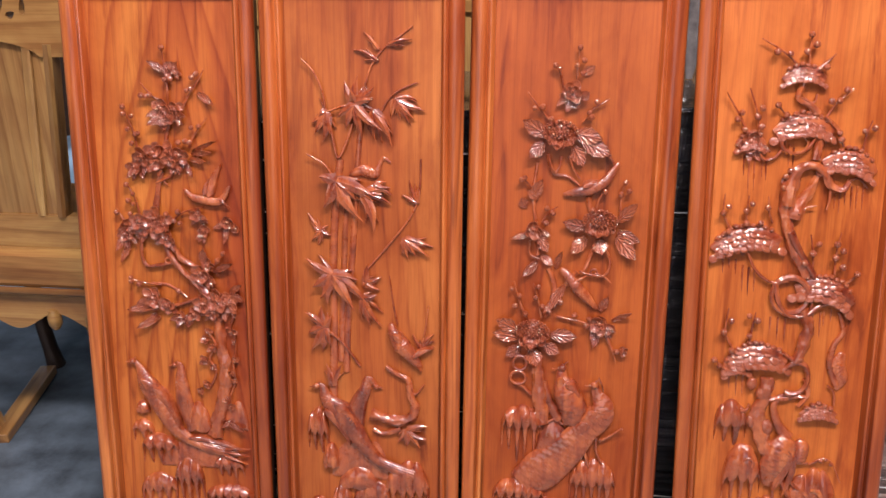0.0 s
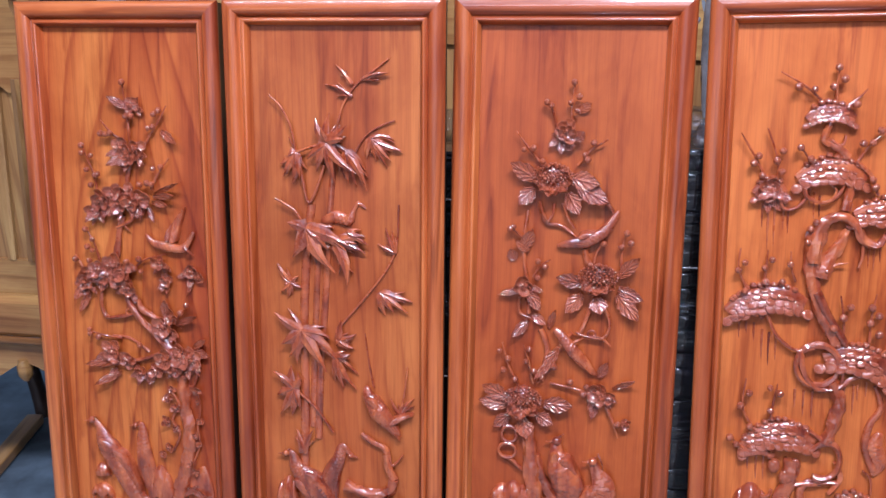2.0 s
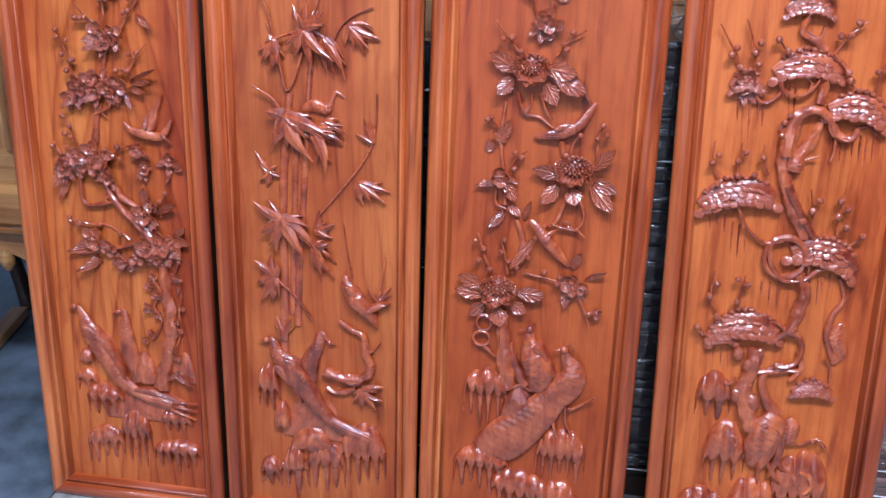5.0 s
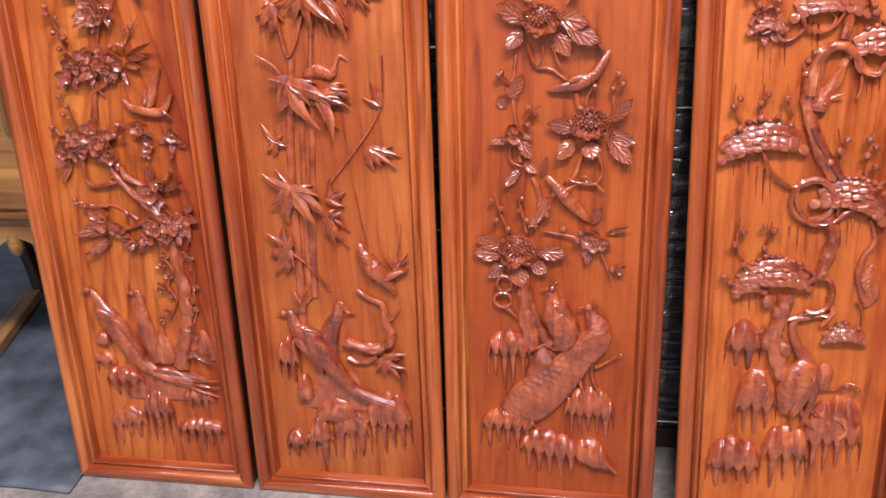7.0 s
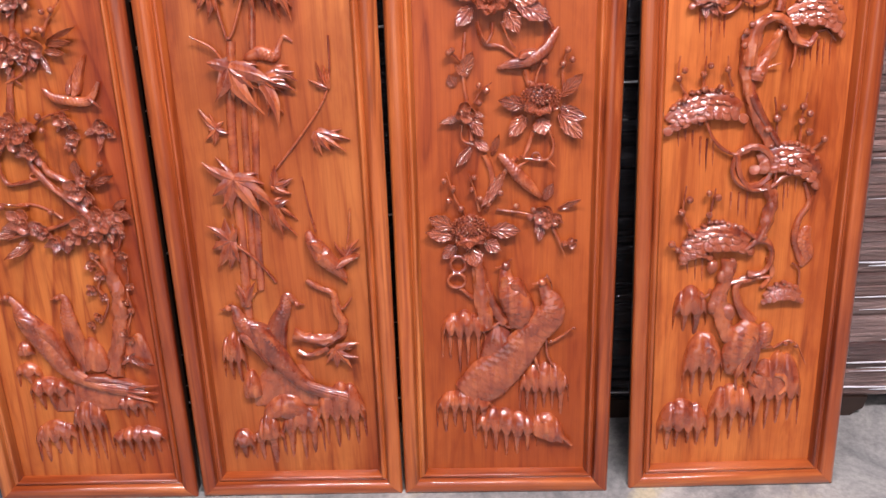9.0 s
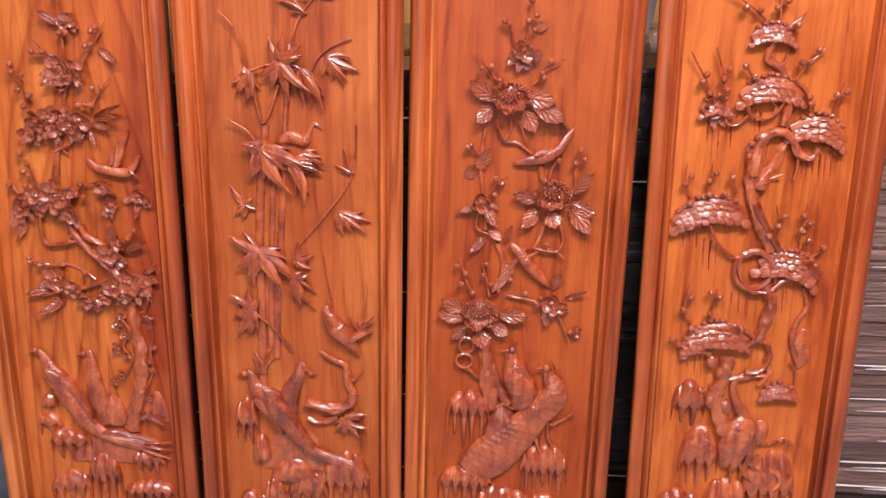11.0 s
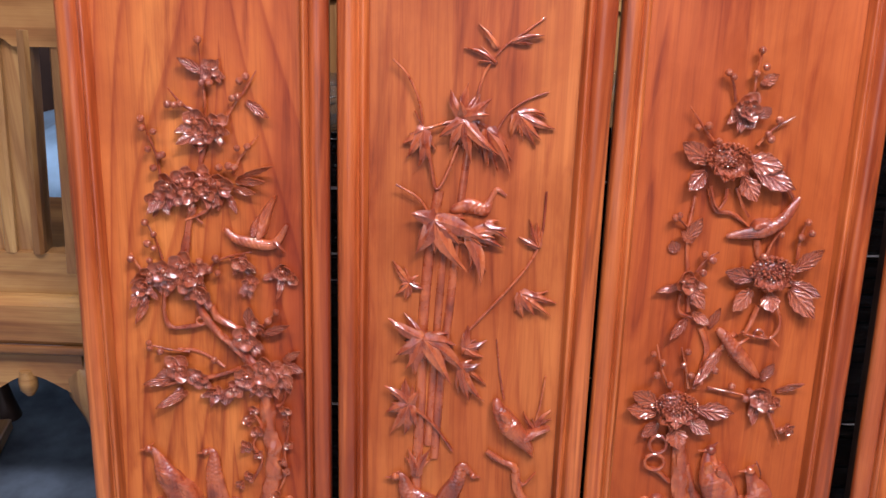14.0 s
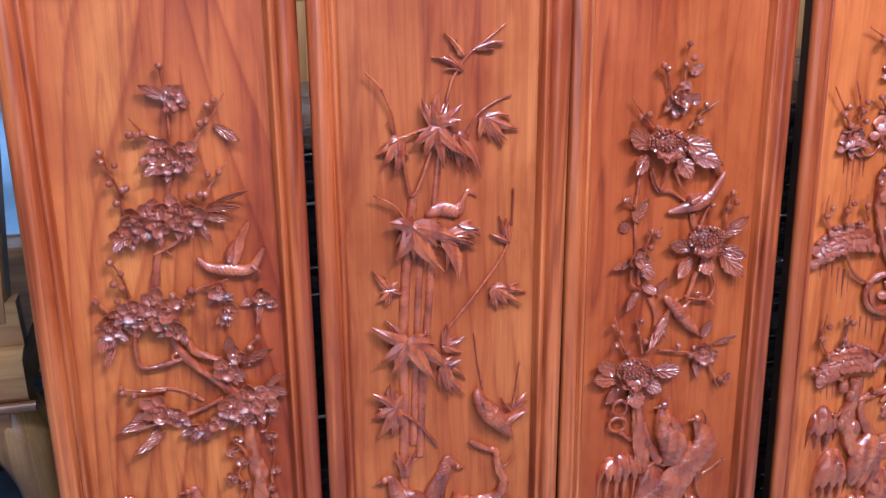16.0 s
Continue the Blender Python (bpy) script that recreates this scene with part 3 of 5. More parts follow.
def crag(p, x0, x1, top, edge, drop=0.0, h=0.018, lobes=3, fingers=5, slant=0.0, name="rock"):
    """A swelling ledge of rock in relief: rounded lobes above, and below its lip a fringe of tapering fingers with hollows between them."""
    seed = random.uniform(0, 50)
    nu = fingers * 12 if drop else 36
    body, low = 14, 11
    lengths = [random.uniform(0.65, 1.1) for _ in range(fingers + 2)]
    cols = []
    for i in range(nu + 1):
        u = -1 + 2 * i / nu
        x = (x0 + x1) / 2 + u * (x1 - x0) / 2
        side = max(0.0, 1 - abs(u) ** 4.0) ** 0.5
        wander = 0.5 * noise.noise(Vector((u * 1.3, seed, 0)))
        lobe = abs(math.cos(lobes * math.pi * (u + wander * 0.35) / 2)) ** 0.55
        place = fingers * (u + 1) / 2 + 0.18 * noise.noise(Vector((u * 3, seed, 7)))
        ridge = abs(math.cos(math.pi * place)) if drop else 0.0
        e = edge + slant * u + 0.22 * drop * (1 - ridge) ** 1.5 + 0.10 * (top - edge) * noise.noise(Vector((u * 2.2, seed, 2)))
        t = max(e + 0.004, edge + slant * u + (top - edge) * max(0.02, 1 - abs(u) ** 2.4) ** 0.5 * (0.86 + 0.14 * lobe) * (1 + 0.25 * wander))
        col = [(x, FIELD + 0.002, t + 0.0005)]
        for j in range(body + 1):
            f = j / body
            z = t + (e - t) * f
            swell = math.sin(math.pi / 2 * min(1.0, 0.10 + f * 1.35)) ** 0.7 * (1 - 0.16 * max(0.0, f - 0.72) / 0.28)
            d = h * side * swell * (0.74 + 0.26 * lobe) * (1 + 0.18 * noise.noise(Vector((u * 3 + seed, f * 2, 4)))) + 0.0006 * noise.noise(Vector((x * 300, z * 300, seed)))
            col.append((x, FIELD - max(d, -0.001), z + 0.0015 * math.sin(math.pi * f)))
        if drop:
            ln = drop * lengths[min(fingers + 1, int(place + 0.5))]
            for j in range(low + 1):
                f = (j / low) ** 1.15
                gate = min(1.0, max(0.0, (ridge - 0.48 - 0.34 * f) / 0.30))
                gate = gate * gate * (3 - 2 * gate)
                d = h * 0.70 * side * gate * (1 - f) ** 0.65 - 0.0012 * (1 - gate) - 0.0015 * f
                col.append((x, FIELD - d, e - 0.0012 - ln * f))
        else:
            col += [(x, FIELD - h * 0.35 * side * lobe, e - 0.003), (x, FIELD + 0.002, e - 0.004)]
        cols.append(col)
    m = Mesh().grid(cols, False)
    return part(name, m, wood_carved, p)


def wing(m, base, tip, width, h, rows=3):
    """A folded wing: a domed plate of overlapping plumes, short at the shoulder and long towards the tip."""
    (x0, z0), (x1, z1) = base, tip
    dx, dz = x1 - x0, z1 - z0
    ln = math.hypot(dx, dz) or 1e-6
    ux, uz = dx / ln, dz / ln
    nu, nv = 25, 34
    grid = []
    for i in range(nv + 1):
        f = i / nv
        w = width / 2 * (min(1.0, f / 0.16) ** 0.5) * (1 - max(0.0, f - 0.35) / 0.65) ** 0.6 + 0.0004
        row = []
        for j in range(nu):
            g = 2 * j / (nu - 1) - 1
            rim = 1 - g ** 4
            if f < 0.42:
                k = f / 0.42 * rows + 0.5 * (int((g + 1) * 2.5) % 2)
                cut = 0.0016 * ((k % 1.0) - 0.5) * math.sin(math.pi * (((g + 1) * 2.5) % 1.0)) ** 0.5
            else:
                cut = 0.0013 * (abs(math.sin((g + 1) * 2.2 * math.pi)) - 0.6)
            sag = 0.05 * ln * math.sin(math.pi * f)
            row.append((x0 + dx * f - uz * (g * w + sag), FIELD - h * rim ** 0.6 * (1 - 0.35 * f) - cut, z0 + dz * f + ux * (g * w + sag)))
        grid.append(row)
    return m.grid(grid, False)


def figure(p, pts, radii, heights=(0.006,), flat=0.62, name="bird", blades=(), feathers=True, head=0.0):
    """A rounded body swept along pts: smooth at the head, then rows of small plumes, then long tail plumes; wings lie on it. One mesh."""
    radii = list(np.interp(np.linspace(0, 1, 41), np.linspace(0, 1, len(radii)), radii))
    for i in range(3):
        radii[i] *= math.sqrt(1 - (1 - (i + 0.4) / 3.4) ** 2)
    m = Mesh()
    path = spline(pts, 22)
    n, sides = len(path), 44
    rings = []
    run = 0.0
    for i, (x, z) in enumerate(path):
        f = i / (n - 1)
        r = float(np.interp(f, np.linspace(0, 1, 41), radii))
        h = float(np.interp(f, np.linspace(0, 1, len(heights)), heights))
        a, b = path[max(i - 2, 0)], path[min(i + 2, n - 1)]
        dx, dz = b[0] - a[0], b[1] - a[1]
        ln = math.hypot(dx, dz) or 1e-6
        if i:
            run += math.hypot(x - path[i - 1][0], z - path[i - 1][1])
        nx, nz = -dz / ln, dx / ln
        ring = []
        for j in range(sides):
            q = 2 * math.pi * j / sides
            c = math.cos(q)
            size = 0.0150 if not feathers else max(0.0045, min(0.0085, 0.55 * r))
            lines = max(3.0, 2 * r / size)
            col = (c + 1) / 2 * lines
            row = run / (0.0075 if feathers else 0.0150) + 0.5 * (int(col) % 2)
            scale = ((row % 1.0) - 0.45) * (0.25 + 0.75 * math.sin(math.pi * (col % 1.0)))
            long = abs(math.sin((c + 1) * 2.6 * math.pi)) - 0.6
            tail = min(1.0, max(0.0, (f - 0.55) / 0.15)) if feathers else 0.0
            start = min(1.0, max(0.0, (f - 0.14) / 0.08))
            d = start * ((0.0024 if feathers else 0.0020) * scale * (1 - tail) + 0.0016 * long * tail) * min(1.0, r / 0.016)
            up = r * flat * math.sin(q)
            ring.append((x + nx * r * c, FIELD - h - up - (d if math.sin(q) > 0 else 0.0), z + nz * r * c))
        rings.append(ring)
    bird = part(name, m.grid(rings), wood_carved, p)
    if head:
        x, z = spline(pts, 10)[2]
        h = heights[0]
        skull = [[(x + head * math.sin(a) * math.cos(q), FIELD - h - head * 0.4 - head * 0.9 * math.cos(a), z + head * math.sin(a) * math.sin(q)) for q in (2 * math.pi * j / 12 for j in range(12))] for a in (0.05, 0.4, 0.8, 1.2, 1.57, 2.1, 2.6, 3.09)]
        part("head", Mesh().grid(skull), wood_carved, bird)
        way = -1 if pts[1][0] > pts[0][0] - 0.002 else 1
        part("beak", blade(Mesh(), (x + way * head * 0.6, z), (x + way * head * 2.3, z - head * 0.35), head * 0.75, h + head * 0.5, h + head * 0.3, 0.001, 0.05, 0.003), wood_carved, bird)
        part("crest", blade(Mesh(), (x - way * head * 0.1, z + head * 0.6), (x - way * head * 1.3, z + head * 1.4), head * 0.5, h + head * 0.4, h, 0.002, 0.1, 0.002), wood_carved, bird)
    for base, tip, w in blades:
        if w > 0.0115:
            at = min(range(n), key=lambda i: math.hypot(path[i][0] - (base[0] + tip[0]) / 2, path[i][1] - (base[1] + tip[1]) / 2))
            f = at / (n - 1)
            deep = float(np.interp(f, np.linspace(0, 1, len(heights)), heights)) + 0.85 * flat * float(np.interp(f, np.linspace(0, 1, 41), radii))
            part("wing", wing(Mesh(), base, tip, w * 1.35, deep + 0.004), wood_carved, bird)
        else:
            part("plume", blade(Mesh(), base, tip, w, 0.012, 0.006, 0.006, 0.06, 0.003), wood_carved, bird)
    return bird


def ring(p, at, rx, rz, r=0.003, h=0.010):
    x, z = at
    pts = [(x + rx * math.cos(2 * math.pi * i / 10), z + rz * math.sin(2 * math.pi * i / 10)) for i in range(11)]
    return part("root_loop", tube(Mesh(), pts, [r, r * 1.3, r * 0.9, r * 1.2, r], [h], 7, 1.0, 0.2), wood_carved, p)


def streaks(p, a, b, length):
    """Fine upright tool lines left in the field."""
    n = max(3, int(abs(b[0] - a[0]) / 0.010))
    for i in range(n):
        f = (i + random.uniform(0.2, 0.8)) / n
        x, z = a[0] + (b[0] - a[0]) * f, a[1] + (b[1] - a[1]) * f
        ln = length * random.uniform(0.5, 1.1)
        part("tool_line", tube(Mesh(), [(x, z), (x, z - ln / 2), (x + 0.001, z - ln)], [0.0022, 0.0018, 0.0005], [0.0005, 0.0003, -0.0002], 6, 0.9), wood_carved, p)

# ---- panel with blossom boughs ----
p = PANELS[1]
sprig(p, [(0.012, 1.008), (0.012, 1.048), (0.009, 1.091), (0.008, 1.120)], [(0.008, 1.125), (0.011, 1.062), (0.023, 1.063)], h=0.012)
blossom(p, (0.022, 1.083), 0.017, 0.010)
leaf(p, (0.014, 1.077), (-0.023, 1.096), 0.016)
leaf(p, (0.024, 1.080), (0.037, 1.097), 0.012)
sprig(p, [(0.040, 1.006), (0.058, 1.032), (0.075, 1.054), (0.093, 1.083)], [(0.056, 1.041), (0.065, 1.044), (0.068, 1.067), (0.078, 1.074)])
leaf(p, (0.075, 1.036), (0.111, 1.014), 0.016, 0.003)
sprig(p, [(0.000, 1.017), (-0.022, 1.029), (-0.042, 1.054)], [(-0.042, 1.029), (-0.032, 1.028), (-0.023, 1.030)])
blossom(p, (0.000, 1.003), 0.024, 0.012)
blossom(p, (0.030, 1.002), 0.022, 0.014)
blossom(p, (0.015, 0.987), 0.020, 0.016)
leaf(p, (0.003, 0.989), (-0.030, 0.971), 0.016, 0.012)
leaf(p, (0.031, 0.993), (0.051, 0.989), 0.014, 0.012)
stem(p, [(0.012, 0.978), (0.004, 0.950), (-0.001, 0.922)], 0.005, 0.004, 0.004)
stem(p, [(-0.002, 0.977), (-0.009, 0.968), (-0.001, 0.961)], 0.0025, 0.002, 0.006)
sprig(p, [(-0.061, 0.911), (-0.065, 0.947), (-0.076, 0.980), (-0.084, 1.009)], [(-0.084, 1.006), (-0.084, 0.992), (-0.066, 0.987), (-0.076, 0.960), (-0.059, 0.950), (-0.054, 0.952), (-0.069, 0.931)])
for at, r in (((-0.050, 0.904), 0.024), ((-0.025, 0.912), 0.026), ((0.004, 0.916), 0.025), ((0.031, 0.909), 0.026), ((-0.014, 0.897), 0.022), ((0.013, 0.899), 0.020), ((-0.067, 0.882), 0.020)):
    blossom(p, at, r, random.uniform(0.010, 0.017))
leaf(p, (-0.059, 0.886), (-0.079, 0.858), 0.014, 0.012)
leaf(p, (0.055, 0.912), (0.103, 0.919), 0.013, 0.008)
leaf(p, (0.058, 0.917), (0.114, 0.943), 0.010, 0.008)
leaf(p, (0.042, 0.894), (0.058, 0.865), 0.012, 0.008)
leaf(p, (0.051, 0.901), (0.087, 0.898), 0.013, 0.008)
sprig(p, [(0.051, 0.925), (0.064, 0.950), (0.093, 0.986)], [(0.077, 0.969), (0.061, 0.966), (0.047, 0.938), (0.056, 0.936), (0.032, 0.935)])
stem(p, [(-0.007, 0.893), (0.009, 0.876), (0.007, 0.863), (-0.026, 0.848)], 0.0035, 0.002, 0.008)
stem(p, [(0.015, 0.892), (0.013, 0.870), (-0.008, 0.855), (0.001, 0.844)], 0.003, 0.002, 0.007)
stem(p, [(-0.014, 0.872), (-0.023, 0.837), (-0.031, 0.791)], 0.006, 0.007, 0.003)
figure(p, [(0.035, 0.838), (0.051, 0.822), (0.080, 0.816), (0.112, 0.815), (0.134, 0.846)], [0.003, 0.007, 0.010, 0.008, 0.003], (0.008,), 0.7, blades=(((0.088, 0.822), (0.117, 0.893), 0.016), ((0.081, 0.827), (0.094, 0.863), 0.012), ((0.114, 0.820), (0.131, 0.801), 0.010)))
sprig(p, [(-0.067, 0.783), (-0.075, 0.817), (-0.089, 0.846)], [(-0.088, 0.844), (-0.075, 0.825), (-0.086, 0.810), (-0.076, 0.803)])
for at, r in (((-0.086, 0.759), 0.024), ((-0.061, 0.767), 0.024), ((-0.033, 0.774), 0.027), ((-0.051, 0.752), 0.022), ((-0.012, 0.762), 0.024), ((-0.098, 0.738), 0.020), ((-0.005, 0.731), 0.020), ((-0.025, 0.747), 0.020)):
    blossom(p, at, r, random.uniform(0.010, 0.018))
leaf(p, (-0.098, 0.738), (-0.119, 0.703), 0.018, 0.010)
leaf(p, (-0.093, 0.716), (-0.114, 0.678), 0.014, 0.006)
sprig(p, [(-0.096, 0.755), (-0.110, 0.780), (-0.114, 0.793)], [(-0.114, 0.784), (-0.084, 0.782)])
sprig(p, [(-0.002, 0.761), (0.030, 0.788), (0.078, 0.802)], [(-0.005, 0.784), (0.021, 0.790), (0.024, 0.766), (0.011, 0.770)])
blossom(p, (0.061, 0.784), 0.018, 0.008)
leaf(p, (0.042, 0.789), (0.084, 0.777), 0.014)
blossom(p, (0.074, 0.751), 0.018, 0.010)
blossom(p, (0.125, 0.769), 0.022, 0.004)
blossom(p, (0.141, 0.758), 0.014, 0.004)
leaf(p, (0.126, 0.752), (0.115, 0.723), 0.008, 0.003)
stem(p, [(-0.012, 0.732), (-0.008, 0.701), (0.018, 0.664), (0.053, 0.632), (0.082, 0.599)], 0.005, 0.008, 0.009, knots=0.35)
stem(p, [(-0.064, 0.740), (-0.068, 0.695), (-0.059, 0.670), (-0.033, 0.670), (0.010, 0.682)], 0.0035, 0.004, 0.008)
stem(p, [(0.010, 0.708), (0.018, 0.689), (0.045, 0.673), (0.059, 0.669)], 0.006, 0.005, 0.007)
ring(p, (-0.007, 0.682), 0.008, 0.006, 0.0022)
blossom(p, (0.063, 0.658), 0.024, 0.012)
blossom(p, (0.081, 0.675), 0.018, 0.010)
leaf(p, (0.069, 0.679), (0.072, 0.713), 0.018, 0.012)
leaf(p, (0.089, 0.662), (0.136, 0.682), 0.014, 0.010)
sprig(p, [(0.087, 0.669), (0.106, 0.693), (0.116, 0.705)], [(0.115, 0.704), (0.102, 0.688)])
for at, r in (((0.065, 0.591), 0.024), ((0.098, 0.601), 0.032), ((0.121, 0.593), 0.022), ((0.043, 0.566), 0.020), ((0.011, 0.558), 0.018), ((-0.047, 0.599), 0.026), ((-0.019, 0.582), 0.020), ((0.084, 0.573), 0.018)):
    blossom(p, at, r, random.uniform(0.007, 0.014))
leaf(p, (0.122, 0.611), (0.156, 0.603), 0.018, 0.008)
leaf(p, (0.123, 0.617), (0.151, 0.637), 0.014, 0.008)
leaf(p, (-0.056, 0.579), (-0.105, 0.570), 0.016, 0.006)
leaf(p, (-0.037, 0.554), (-0.086, 0.533), 0.016, 0.006)
leaf(p, (-0.046, 0.562), (-0.060, 0.543), 0.014, 0.006)
stem(p, [(0.056, 0.602), (0.008, 0.584), (-0.045, 0.573), (-0.083, 0.562)], 0.0045, 0.0025, 0.006)
stem(p, [(-0.051, 0.629), (-0.015, 0.625), (0.025, 0.600)], 0.0025, 0.003, 0.001)
sprig(p, [(-0.030, 0.626), (-0.063, 0.630), (-0.099, 0.639)], [(-0.094, 0.642), (-0.093, 0.634), (-0.076, 0.628), (0.012, 0.617)])
stem(p, [(0.096, 0.591), (0.092, 0.541), (0.098, 0.484), (0.103, 0.423), (0.088, 0.347), (0.070, 0.281)], 0.010, 0.017, 0.001, knots=0.4)
stem(p, [(0.110, 0.585), (0.128, 0.573), (0.121, 0.541), (0.111, 0.536)], 0.003, 0.003, 0.008)
for at, r in (((0.072, 0.528), 0.010), ((0.063, 0.508), 0.012), ((0.078, 0.490), 0.013), ((0.059, 0.461), 0.014), ((0.078, 0.446), 0.010), ((0.062, 0.404), 0.014), ((0.046, 0.388), 0.011), ((0.125, 0.530), 0.012), ((0.128, 0.506), 0.009), ((0.130, 0.465), 0.010), ((0.119, 0.435), 0.010), ((0.125, 0.416), 0.009), ((0.107, 0.374), 0.012), ((0.116, 0.357), 0.010)):
    blossom(p, at, r, random.uniform(0.006, 0.010), 4)
stem(p, [(0.069, 0.523), (0.084, 0.497), (0.069, 0.463), (0.084, 0.434), (0.066, 0.395)], 0.0025, 0.0025, 0.006)
stem(p, [(0.127, 0.525), (0.129, 0.487), (0.122, 0.450), (0.124, 0.413), (0.109, 0.372)], 0.0025, 0.002, 0.005)
leaf(p, (0.096, 0.320), (0.144, 0.299), 0.012, 0.008)
leaf(p, (0.118, 0.325), (0.090, 0.306), 0.010, 0.006)
figure(p, [(-0.110, 0.450), (-0.094, 0.434), (-0.080, 0.400), (-0.049, 0.350), (-0.018, 0.294), (0.030, 0.260), (0.080, 0.248), (0.123, 0.240)], [0.005, 0.008, 0.020, 0.024, 0.017, 0.010, 0.014, 0.009], (0.006, 0.008, 0.008, 0.004), 0.55, head=0.007, blades=(((0.094, 0.246), (0.150, 0.236), 0.010), ((0.092, 0.238), (0.146, 0.216), 0.011), ((0.096, 0.252), (0.152, 0.254), 0.009), ((0.011, 0.274), (0.121, 0.253), 0.012), ((-0.086, 0.412), (-0.022, 0.300), 0.024), ((-0.058, 0.392), (-0.002, 0.286), 0.018)))
figure(p, [(-0.015, 0.444), (0.000, 0.441), (0.000, 0.408), (0.005, 0.353), (0.016, 0.303)], [0.005, 0.007, 0.014, 0.020, 0.012], (0.003, 0.003), 0.45, head=0.006)
crag(p, -0.112, -0.078, 0.352, 0.326, 0.0, 0.012, 1, 1)
crag(p, -0.124, -0.072, 0.308, 0.280, 0.030, 0.013, 2, 2)
crag(p, -0.104, -0.014, 0.276, 0.240, 0.052, 0.020, 4, 4)
crag(p, -0.030, 0.040, 0.224, 0.160, 0.078, 0.018, 2, 4)
crag(p, -0.114, -0.026, 0.178, 0.132, 0.056, 0.013, 2, 4, 0.006)
crag(p, 0.064, 0.136, 0.234, 0.204, 0.038, 0.015, 2, 4)
crag(p, 0.042, 0.154, 0.160, 0.130, 0.052, 0.018, 5, 6)
crag(p, 0.004, 0.064, 0.356, 0.290, 0.0, 0.013, 2, 1)
crag(p, 0.094, 0.150, 0.362, 0.300, 0.0, 0.007, 1, 1)
crag(p, -0.060, 0.100, 0.262, 0.200, 0.0, 0.005, 3, 1)

# ---- panel with bamboo ----
p = PANELS[2]
stem(p, [(0.006, 1.055), (0.017, 1.090), (0.042, 1.124), (0.071, 1.146), (0.100, 1.168)], 0.0022, 0.0016, 0.003, knots=0.1)
bamboo(p, (0.032, 1.124), [(0.004, 1.157)], 0.005, 0.005)
bamboo(p, (0.030, 1.102), [(-0.016, 1.122)], 0.005, 0.005)
bamboo(p, (0.055, 1.133), [(0.100, 1.143), (0.094, 1.139)], 0.005, 0.005)
stem(p, [(-0.074, 0.997), (-0.080, 1.040), (-0.097, 1.079), (-0.120, 1.103)], 0.0022, 0.0016, 0.006, 0.012, knots=0.1)
stem(p, [(-0.074, 1.001), (-0.087, 1.028)], 0.0018, 0.0012, 0.005)
bamboo(p, (-0.072, 1.001), [(-0.105, 0.978), (-0.097, 0.957), (-0.080, 0.943), (-0.064, 0.956), (-0.087, 0.993)], 0.012)
stem(p, [(-0.072, 1.001), (-0.043, 1.011), (-0.013, 1.018)], 0.0028, 0.0028, 0.012)
bamboo(p, (-0.013, 1.022), [(-0.008, 1.073), (-0.034, 1.062), (0.027, 1.052), (0.024, 1.028), (-0.019, 1.047)], 0.011, 0.016, 0.014)
bamboo(p, (-0.013, 1.016), [(-0.050, 0.990), (-0.033, 0.968), (-0.013, 0.983), (0.017, 0.974), (0.043, 0.967), (0.000, 0.951)], 0.012, 0.018)
bamboo(p, (0.021, 1.005), [(0.056, 0.972), (0.060, 0.935), (0.041, 0.940), (0.026, 0.946)], 0.010, 0.010)
stem(p, [(0.036, 1.000), (0.055, 1.031), (0.082, 1.050), (0.111, 1.061)], 0.002, 0.0014, 0.004, knots=0.1)
bamboo(p, (0.068, 1.029), [(0.087, 0.991), (0.104, 0.990), (0.096, 0.978), (0.124, 1.007), (0.058, 0.992), (0.108, 1.029)], 0.009, 0.008)
stem(p, [(-0.066, 0.977), (-0.059, 0.937), (-0.051, 0.910), (-0.037, 0.932), (-0.020, 0.979)], 0.0032, 0.0028, 0.007, knots=0.1)
stem(p, [(-0.058, 0.859), (-0.077, 0.894), (-0.113, 0.916)], 0.0028, 0.0016, 0.008, 0.014, knots=0.1)
bamboo(p, (-0.053, 0.864), [(-0.089, 0.873), (-0.081, 0.808), (-0.051, 0.808), (-0.027, 0.848), (-0.014, 0.826), (0.022, 0.824), (0.000, 0.782), (0.026, 0.835), (-0.069, 0.841)], 0.016, 0.018)
bamboo(p, (0.000, 0.839), [(0.058, 0.849), (0.056, 0.820), (0.022, 0.759), (0.041, 0.838)], 0.012, 0.012)
bamboo(p, (0.026, 0.858), [(0.058, 0.854), (0.061, 0.837)], 0.010, 0.016)
figure(p, [(-0.029, 0.874), (-0.002, 0.884), (0.022, 0.879), (0.032, 0.896), (0.041, 0.911), (0.056, 0.902)], [0.006, 0.012, 0.011, 0.004, 0.004, 0.002], (0.002, 0.003), 0.5)
stem(p, [(0.117, 0.911), (0.114, 0.843), (0.098, 0.797), (0.059, 0.743), (0.002, 0.675)], 0.0018, 0.0024, 0.003, knots=0.1)
bamboo(p, (0.110, 0.823), [(0.078, 0.838), (0.093, 0.868), (0.105, 0.863)], 0.006, 0.005)
bamboo(p, (0.085, 0.747), [(0.109, 0.712), (0.092, 0.704), (0.077, 0.716), (0.143, 0.732), (0.135, 0.712), (0.118, 0.739)], 0.009, 0.008)
bamboo(p, (-0.090, 0.757), [(-0.117, 0.793), (-0.111, 0.738), (-0.097, 0.726), (-0.068, 0.748), (-0.076, 0.769)], 0.008, 0.004)
stem(p, [(-0.048, 0.906), (-0.060, 0.807), (-0.068, 0.677), (-0.069, 0.541), (-0.074, 0.373)], 0.0085, 0.0095, -0.001, knots=0.05)
